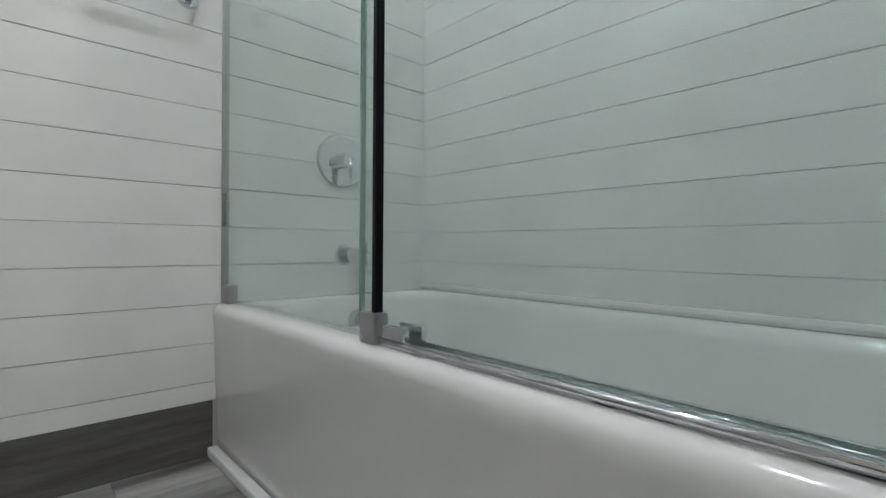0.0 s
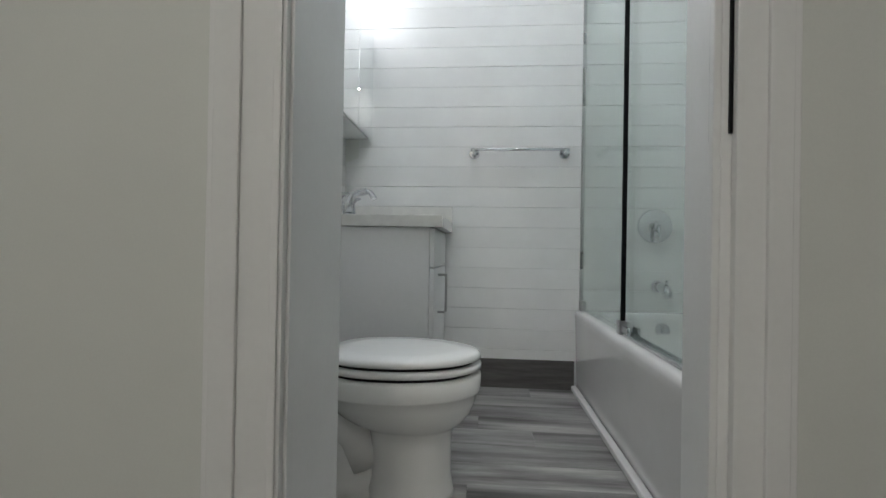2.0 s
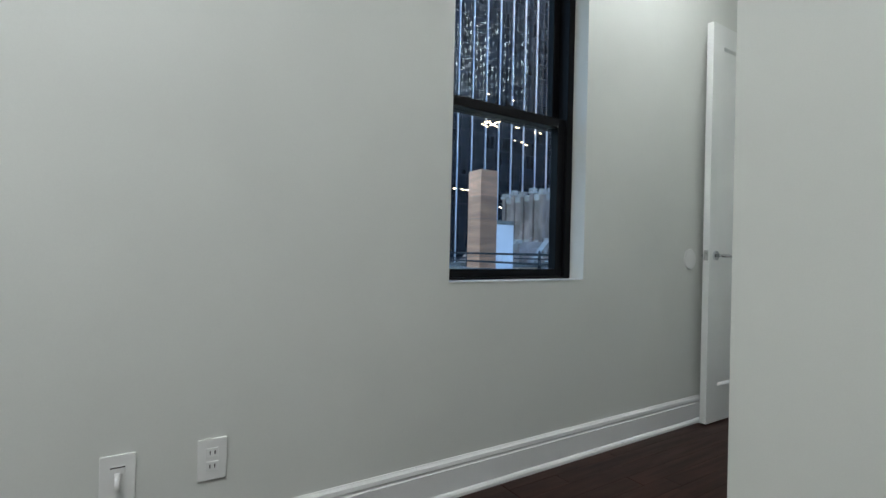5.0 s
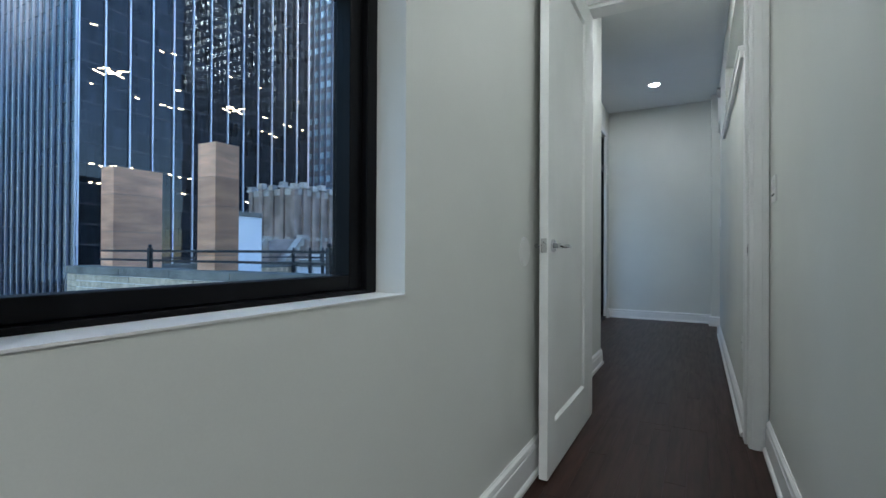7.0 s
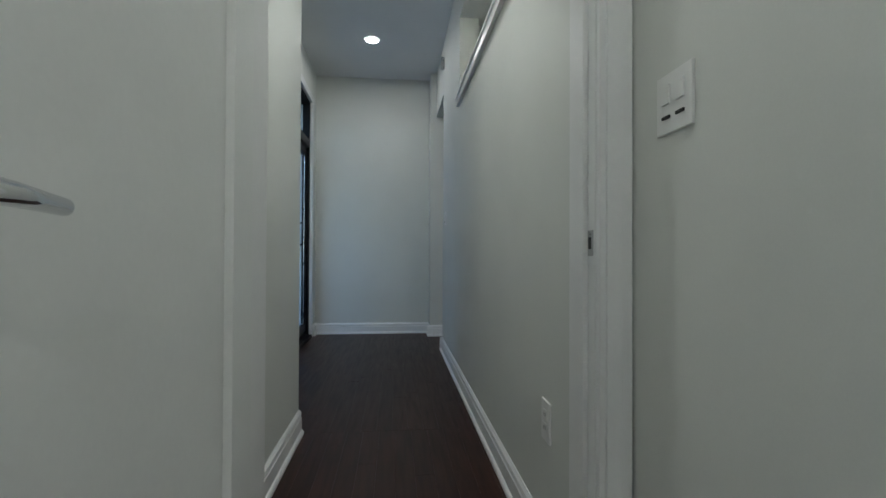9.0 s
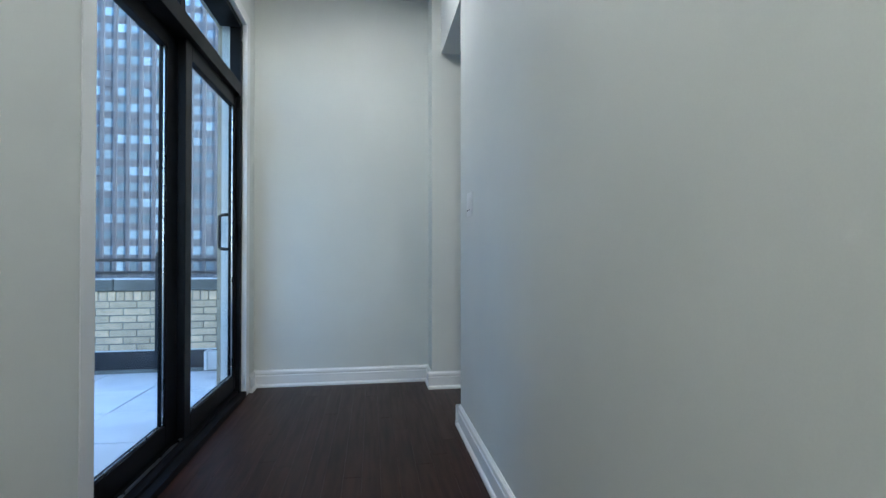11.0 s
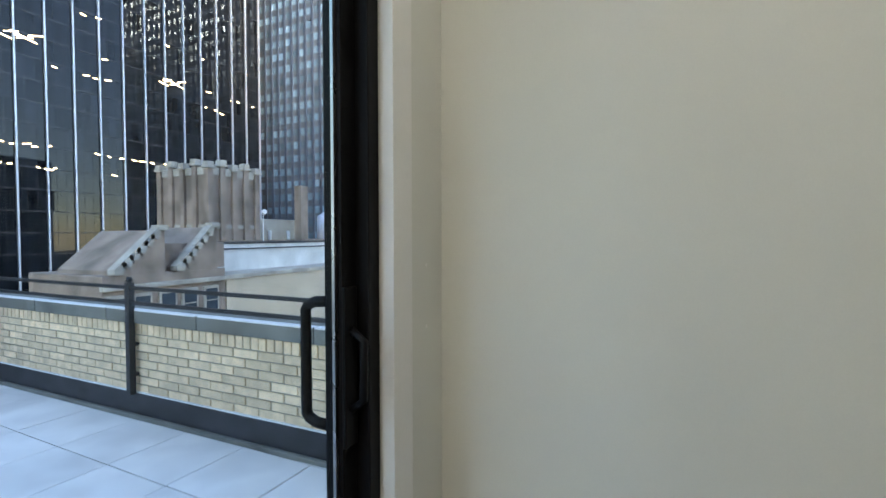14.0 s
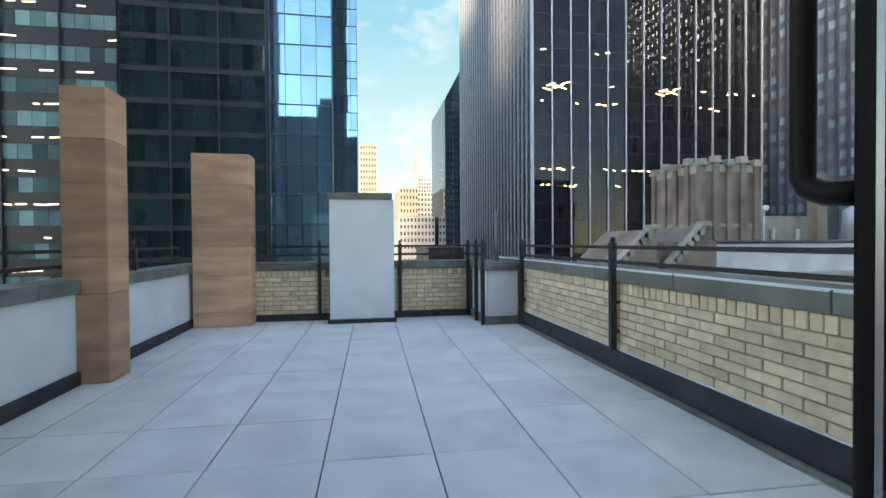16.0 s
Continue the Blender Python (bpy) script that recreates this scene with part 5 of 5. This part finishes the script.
part("roof_wall", bx((-36.3, -35.0, 29.2, 52, -6, 0.7), bevel=0.05), "whitewall", nb, "white rendered roof wall")
part("roof_coping", bx((-36.4, -34.9, 29.1, 52, 0.7, 0.88), bevel=0.04), "curb", nb, "dark roof edge")
part("roof_pipe", tube([(-34.8, 29.3, 0.3), (-34.8, 52, 0.3)], 0.06, 8), "curb", nb)
part("side_wall", bx((-35.0, -32.0, 29.3, 56, -45, -1.9), bevel=0.04), "tanwall", nb, "tan rendered side wall")
part("side_coping", bx((-35.0, -31.9, 29.2, 56, -1.9, -1.55), bevel=0.05), "limest", nb)
part("front_wall", bx((-40, -32.0, 20.6, 29.2, -45, -1.0), bevel=0.05), "oldbrick", nb)
for ya, yb, zt in ((21.3, 24.0, 1.85), (25.3, 28.0, 2.1)):
    gab = part("gable", loft([[(gx, ya, -1.02), (gx, yb + 0.5, -1.02), (gx, yb + 0.5, zt - 0.1), (gx, yb, zt - 0.1), (gx, ya, -0.75)] for gx in (-32.0, -38.0)]), "oldbrick", nb)
    for k in range(6):
        y, z = ya + (yb - ya) * k / 6, -0.8 + (zt + 0.7) * k / 6
        part("gable_coping", loft([[(gx, y - 0.12, z - 0.15), (gx, y + 0.42, z - 0.15), (gx, y + 0.62, z + 0.55), (gx, y + 0.36, z + 0.62), (gx, y - 0.12, z + 0.16)] for gx in (-31.75, -32.45)]), "limest", gab)
    part("gable_cap", bx((-32.5, -31.7, yb - 0.1, yb + 0.6, zt - 0.1, zt + 0.25), bevel=0.06), "limest", gab)
part("roof_link", bx((-38.0, -33.0, 24.0, 30.0, -1.0, 0.9), bevel=0.05), "oldbrick", nb)
for yc in (21.4, 22.9, 24.6, 26.2, 27.9):
    wf = part("window", bx((-32.05, -31.85, yc - 0.62, yc + 0.62, -4.3, -2.2), bevel=0.03), "limest", nb)
    part("pane", bx((-31.85, -31.80, yc - 0.45, yc + 0.45, -4.1, -3.28)), "farwin", wf)
    part("pane", bx((-31.85, -31.80, yc - 0.45, yc + 0.45, -3.2, -2.4)), "farwin", wf)
part("string_course", bx((-32.1, -31.75, 20.5, 29.3, -1.9, -1.6), bevel=0.04), "limest", nb)
part("chimney", bx((-36.0, -35.1, 41.0, 42.0, 0, 6.4), bevel=0.05), "oldbrick", nb)
part("antenna", cyl((-35.6, 36.5, 0.8), (-35.6, 36.5, 3.6), 0.05, n=8), "mull", nb)
part("dish", cyl((-35.5, 36.5, 3.5), (-35.3, 36.4, 3.6), 0.22, n=14), "whitewall", nb)
for y in (31.0, 33.0, 38.5, 41.0):
    part("vent", cyl((-36.8, y, 1.0), (-36.8, y, 1.9), 0.16, n=10), "whitewall", nb)
part("duct", tube([(-37.5, 47, 1.0), (-37.5, 47, 3.4), (-37.5, 48.2, 3.9), (-37.5, 49.4, 3.4), (-37.5, 49.4, 1.0)], 0.5, 10), "mull", nb, smooth=True)

# ---- unseen tall blocks east of the house, added to shade it from the low sun ----
te = tower("shade_tower_east", 62, 95, -66, -33, 165, "unseen grey stone block added to shade the terrace from the sun", "gridst")
facade(te, 'x', 62, -66, -33, -30, 165, 2.6, 4.0, "tglassA", "gridst", 1, 0.9, -1, 17, spandrel=0.3, frame="gridst")

# unseen, added to keep sun off tower_green and darken what it mirrors
tf = tower("shade_tower_southeast", 62, 95, -140, -76, 150, "unseen grey stone tower added to shade the green tower", "gridst")
facade(tf, 'x', 62, -140, -76, -30, 150, 3.2, 4.0, "tglassA", "gridst", 1, 1.1, -1, 18, spandrel=0.3, frame="gridst")

# unseen, added against sun on tower_grid; low enough to leave sky in tower_pale
th = tower("shade_tower_northeast", 140, 170, -18, 32, 84, "unseen grey stone tower added to shade the grid tower", "gridst")
facade(th, 'x', 140, -18, 32, -30, 84, 3.2, 4.0, "tglassA", "gridst", 1, 1.1, -1, 20, spandrel=0.3, frame="gridst")
# unseen, added in the gap so tower_pale mirrors dark shapes low down
tk = tower("reflection_block_east", 142, 170, -45.9, -18.1, 74, "unseen grey stone block added to darken the pale tower's reflection", "gridst")
facade(tk, 'x', 142, -45.9, -18.1, -30, 74, 3.2, 4.0, "tglassA", "gridst", 1, 1.1, -1, 22, spandrel=0.3, frame="gridst")
# unseen, added on the sun's line to tower_dark and tower_fins to shade both
tj = tower("shade_tower_far_east", 140, 170, -125, -46, 150, "unseen grey stone tower added to shade the dark tower", "gridst")
facade(tj, 'x', 140, -125, -46, -30, 150, 3.2, 4.0, "tglassA", "gridst", 1, 1.1, -1, 21, spandrel=0.3, frame="gridst")

# ---- pieces of floors, walls and paving ----
def shared_mesh(name, bm, material):
    me = bpy.data.meshes.new(name)
    bm.to_mesh(me)
    bm.free()
    me.materials.append(M[material])
    return me


def piece(name, me, parent, m):
    ob = new(name, me)
    ob.parent = parent
    ob.matrix_local = Matrix.Translation(-ORG[parent.name]) @ m
    return ob


def block_mesh(name, w, d, h, material, bevel=0.0015):
    bm = bx((-w / 2, w / 2, -d / 2, d / 2, -h / 2, h / 2))
    if bevel:
        bmesh.ops.bevel(bm, geom=bm.edges[:], offset=bevel, segments=1, affect='EDGES')
    return shared_mesh(name, bm, material)


# bathroom tiles: long flat tiles in running bond, each course 105 mm
cache = {}


def tile_run(parent, p0, along, inward, length, z0, z1, first, off):
    """Tiles over a stretch of wall: p0 a corner, along and inward unit vectors."""
    rng = random.Random(int(length * 1000) + int(z0 * 100))
    zb = z0
    zt = first
    row = 0
    while zb < z1 - 0.005:
        zt = min(zt, z1)
        a = -off if row % 2 else 0.0
        while a < length:
            s, e = max(a, 0), min(a + 2.6, length)
            a += 2.6
            w, h = round(e - s - 0.0004, 4), round(zt - zb - 0.0015, 4)
            if w < 0.01 or h < 0.01:
                continue
            key = (w, h)
            if key not in cache:
                cache[key] = block_mesh("wall_tile", w, 0.012, h, "tile", 0.0009)
            c = Vector(p0) + Vector(along) * (s + e) / 2 + Vector(inward) * (-0.006 + rng.uniform(0.004, 0.0052)) + Vector((0, 0, (zb + zt) / 2))
            ang = math.atan2(along[1], along[0])
            m = Matrix.Translation(c) @ Matrix.Rotation(ang, 4, 'Z') @ Euler((rng.uniform(-0.0035, 0.0035), 0, rng.uniform(-0.0015, 0.0015))).to_matrix().to_4x4()
            piece("wall_tile", cache[key], parent, m)
        zb, zt = zt, zt + 0.105
        row += 1


objs = bpy.data.objects
tile_run(objs["wall_bath_north"], (XB + 0.006, 0.004, 0), (1, 0, 0), (0, -1, 0), 0.752 - XB - 0.006, 0.148, CZ, 0.199, 0.25)
tile_run(objs["wall_bath_east"], (0.746, -1.56, 0), (0, 1, 0), (-1, 0, 0), 1.56, 0.43, CZ, 0.514, 0.1)
tile_run(objs["wall_bath_west"], (XB, -1.56, 0), (0, 1, 0), (1, 0, 0), 1.56, 0.148, CZ, 0.199, 0.05)

# bathroom floor planks along x
rng = random.Random(21)
y, row = 0.008, 0
while y > -1.74:
    x = XB + 0.002 - rng.uniform(0.1, 0.9)
    while x < 0.0:
        e = x + 1.22
        s, t = max(x, XB + 0.002), min(e, 0.011)
        if t - s > 0.03:
            me = block_mesh("floor_plank", round(t - s - 0.001, 3), 0.1495, 0.010, "vinyl", 0.0012)
            piece("floor_plank", me, objs["floor_bath"], Matrix.Translation(((s + t) / 2, y - 0.075, -0.005)))
        x = e
    y -= 0.1505

# oak boards along y
bw = 0.083
long_mesh = {}


def oak_area(x0, x1, y0, y1, rng, single):
    bm = None if single else bmesh.new()
    x = x0
    while x < x1 - 0.004:
        w = min(bw, x1 - x)
        y = y0 - rng.uniform(0.0, 1.3)
        while y < y1:
            ln = rng.choice((0.8, 1.1, 1.4, 1.7))
            s, t = max(y, y0), min(y + ln, y1)
            y += ln
            if t - s < 0.02:
                continue
            if single:
                key = (round(w, 3), round(t - s, 2))
                if key not in long_mesh:
                    long_mesh[key] = block_mesh("floor_board", w - 0.0004, t - s - 0.0004, 0.016, "oak", 0.0006)
                piece("floor_board", long_mesh[key], objs["floor"], Matrix.Translation((x + w / 2, (s + t) / 2, -0.008)))
            else:
                add_box(bm, x + 0.0004, x + w - 0.0004, s, t - 0.001, -0.016, 0)
        x += w
    if not single:
        tagged(part("far_boards", bm, "oak_far", objs["floor"]), kind="stuff")


rng = random.Random(33)
oak_area(XD + 0.002, XR + 0.005, 1.952, YE, rng, True)
oak_area(XH + 0.002, XR, 0.60, 1.952, rng, True)
oak_area(XW + 0.002, XP, -1.8, 0.60, rng, True)
oak_area(XW + 0.002, 3.6, -6.2, -1.802, rng, False)
oak_area(XR + 0.005, 4.0, 0.60, 5.10, rng, False)
structure("threshold", bx((-0.75, -0.10, -1.802, -1.60, -0.016, 0.006), bevel=0.002), "quartz", "pale stone threshold under the bathroom doorway", "threshold")

# terrace pavers
pv = block_mesh("paver", 0.652, 0.625, 0.04, "paver", 0.004)
rng = random.Random(5)
slab = objs["terrace_slab"]
turn = Matrix.Rotation(-0.024, 4, 'Z')
edges = ((PX + 0.04, 0, -1, 0), (EX - 0.035, 0, 1, 0), (0, PY0 + 0.04, 0, -1), (0, PY1 - 0.04, 0, 1))
for i in range(-7, 7):
    for j in range(-5, 6):
        c = Vector((-6.6, 4.155, TZ - 0.02 + rng.uniform(-0.002, 0.002))) + turn @ Vector((0.66 * i + 0.33, 0.633 * j + 0.3165, 0))
        m = Matrix.Translation(c) @ turn @ Euler((rng.uniform(-0.002, 0.002), rng.uniform(-0.002, 0.002), 0)).to_matrix().to_4x4()
        corners = [m @ Vector((sx * 0.326, sy * 0.3125, 0)) for sx in (-1, 1) for sy in (-1, 1)]
        out = [[(p.x - ex) * nx + (p.y - ey) * ny for p in corners] for ex, ey, nx, ny in edges]
        if any(min(o) > -0.02 for o in out):
            continue
        if all(max(o) <= 0 for o in out):
            piece("paver", pv, slab, m)
            continue
        bm = bx((-0.326, 0.326, -0.3125, 0.3125, -0.02, 0.02))
        bmesh.ops.transform(bm, matrix=m, verts=bm.verts)
        for ex, ey, nx, ny in edges:
            cut = bmesh.ops.bisect_plane(bm, geom=bm.verts[:] + bm.edges[:] + bm.faces[:], plane_co=(ex, ey, 0), plane_no=(nx, ny, 0), clear_outer=True)
            bmesh.ops.contextual_create(bm, geom=[g for g in cut["geom_cut"] if isinstance(g, bmesh.types.BMEdge)])
        if bm.faces:
            bmesh.ops.translate(bm, verts=bm.verts, vec=-c)
            piece("paver", shared_mesh("paver", bm, "paver"), slab, Matrix.Translation(c))
for i in range(0, 14):
    for j in range(2):
        x0, x1 = EX + 0.01 + 0.61 * i, EX + 0.602 + 0.61 * i
        y0, y1 = (YE + 0.29, 6.02) if j == 0 else (6.028, PY1 - 0.04)
        piece("paver", block_mesh("paver", x1 - x0, y1 - y0, 0.04, "paver", 0.004), slab, Matrix.Translation(((x0 + x1) / 2, (y0 + y1) / 2, TZ - 0.02)))

# parapet bricks: stretchers with a soldier course under the coping
br = block_mesh("brick", 0.253, 0.09, 0.0645, "brick", 0.004)
so = block_mesh("brick", 0.072, 0.09, 0.098, "brick", 0.004)
rng = random.Random(9)


def bricks(parent, along, a0, a1, c, inward, zb, rows):
    for r in range(rows):
        z = zb + 0.0375 + 0.075 * r
        a = a0 - (0.132 if r % 2 else 0.0)
        while a < a1:
            s, e = max(a, a0), min(a + 0.253, a1)
            a += 0.264
            if e - s < 0.05:
                continue
            me = br if e - s > 0.252 else block_mesh("brick", e - s, 0.09, 0.0645, "brick", 0.004)
            d = c + inward * (0.012 + rng.uniform(-0.003, 0.003)) - inward * 0.045
            pos = ((s + e) / 2, d, z) if along == 'x' else (d, (s + e) / 2, z)
            piece("brick", me, parent, Matrix.Translation(pos) @ Matrix.Rotation(0 if along == 'x' else math.pi / 2, 4, 'Z') @ Euler((rng.uniform(-0.01, 0.01), 0, rng.uniform(-0.006, 0.006))).to_matrix().to_4x4())
    a = a0
    while a + 0.072 <= a1 + 0.001:
        d = c + inward * (0.012 + rng.uniform(-0.003, 0.003)) - inward * 0.045
        z = zb + 0.075 * rows + 0.053
        pos = (a + 0.036, d, z) if along == 'x' else (d, a + 0.036, z)
        piece("brick", so, parent, Matrix.Translation(pos) @ Matrix.Rotation(0 if along == 'x' else math.pi / 2, 4, 'Z'))
        a += 0.083


bricks(par_n, 'x', -9.35, -1.95, PY1, -1, TZ + 0.22, 7)
bricks(par_w, 'y', 2.72, 3.87, PX, 1, -0.145, 8)
bricks(par_w, 'y', 4.87, 6.17, PX, 1, -0.145, 8)
bm = bmesh.new()
rng = random.Random(15)
for r in range(8):
    a, w, h = (-1.94 + (0.132 if r % 2 else 0), 0.253, 0.0645) if r < 7 else (-1.94, 0.072, 0.098)
    while a < 1.6:
        z = TZ + 0.22 + 0.005 + 0.075 * r
        add_box(bm, a, a + w, PY1 - 0.012 + rng.uniform(-0.003, 0.003), PY1 + 0.02, z, z + h)
        a += w + 0.011
tagged(part("bricks", bm, "brickw", par_n), kind="stuff")
bm = bmesh.new()
rng = random.Random(14)
for r in range(14):
    a = PX - 0.28 - (0.149 if r % 2 else 0)
    while a < EX - 0.05:
        add_box(bm, max(a, PX - 0.28), min(a + 0.288, EX - 0.05), PY0 - 0.288 + rng.uniform(-0.003, 0.003), PY0 - 0.27, CB0 - 0.1 * (r + 1), CB0 - 0.1 * r - 0.01)
        a += 0.298
tagged(part("outer_bricks", bm, "brickw", par_s), kind="stuff")
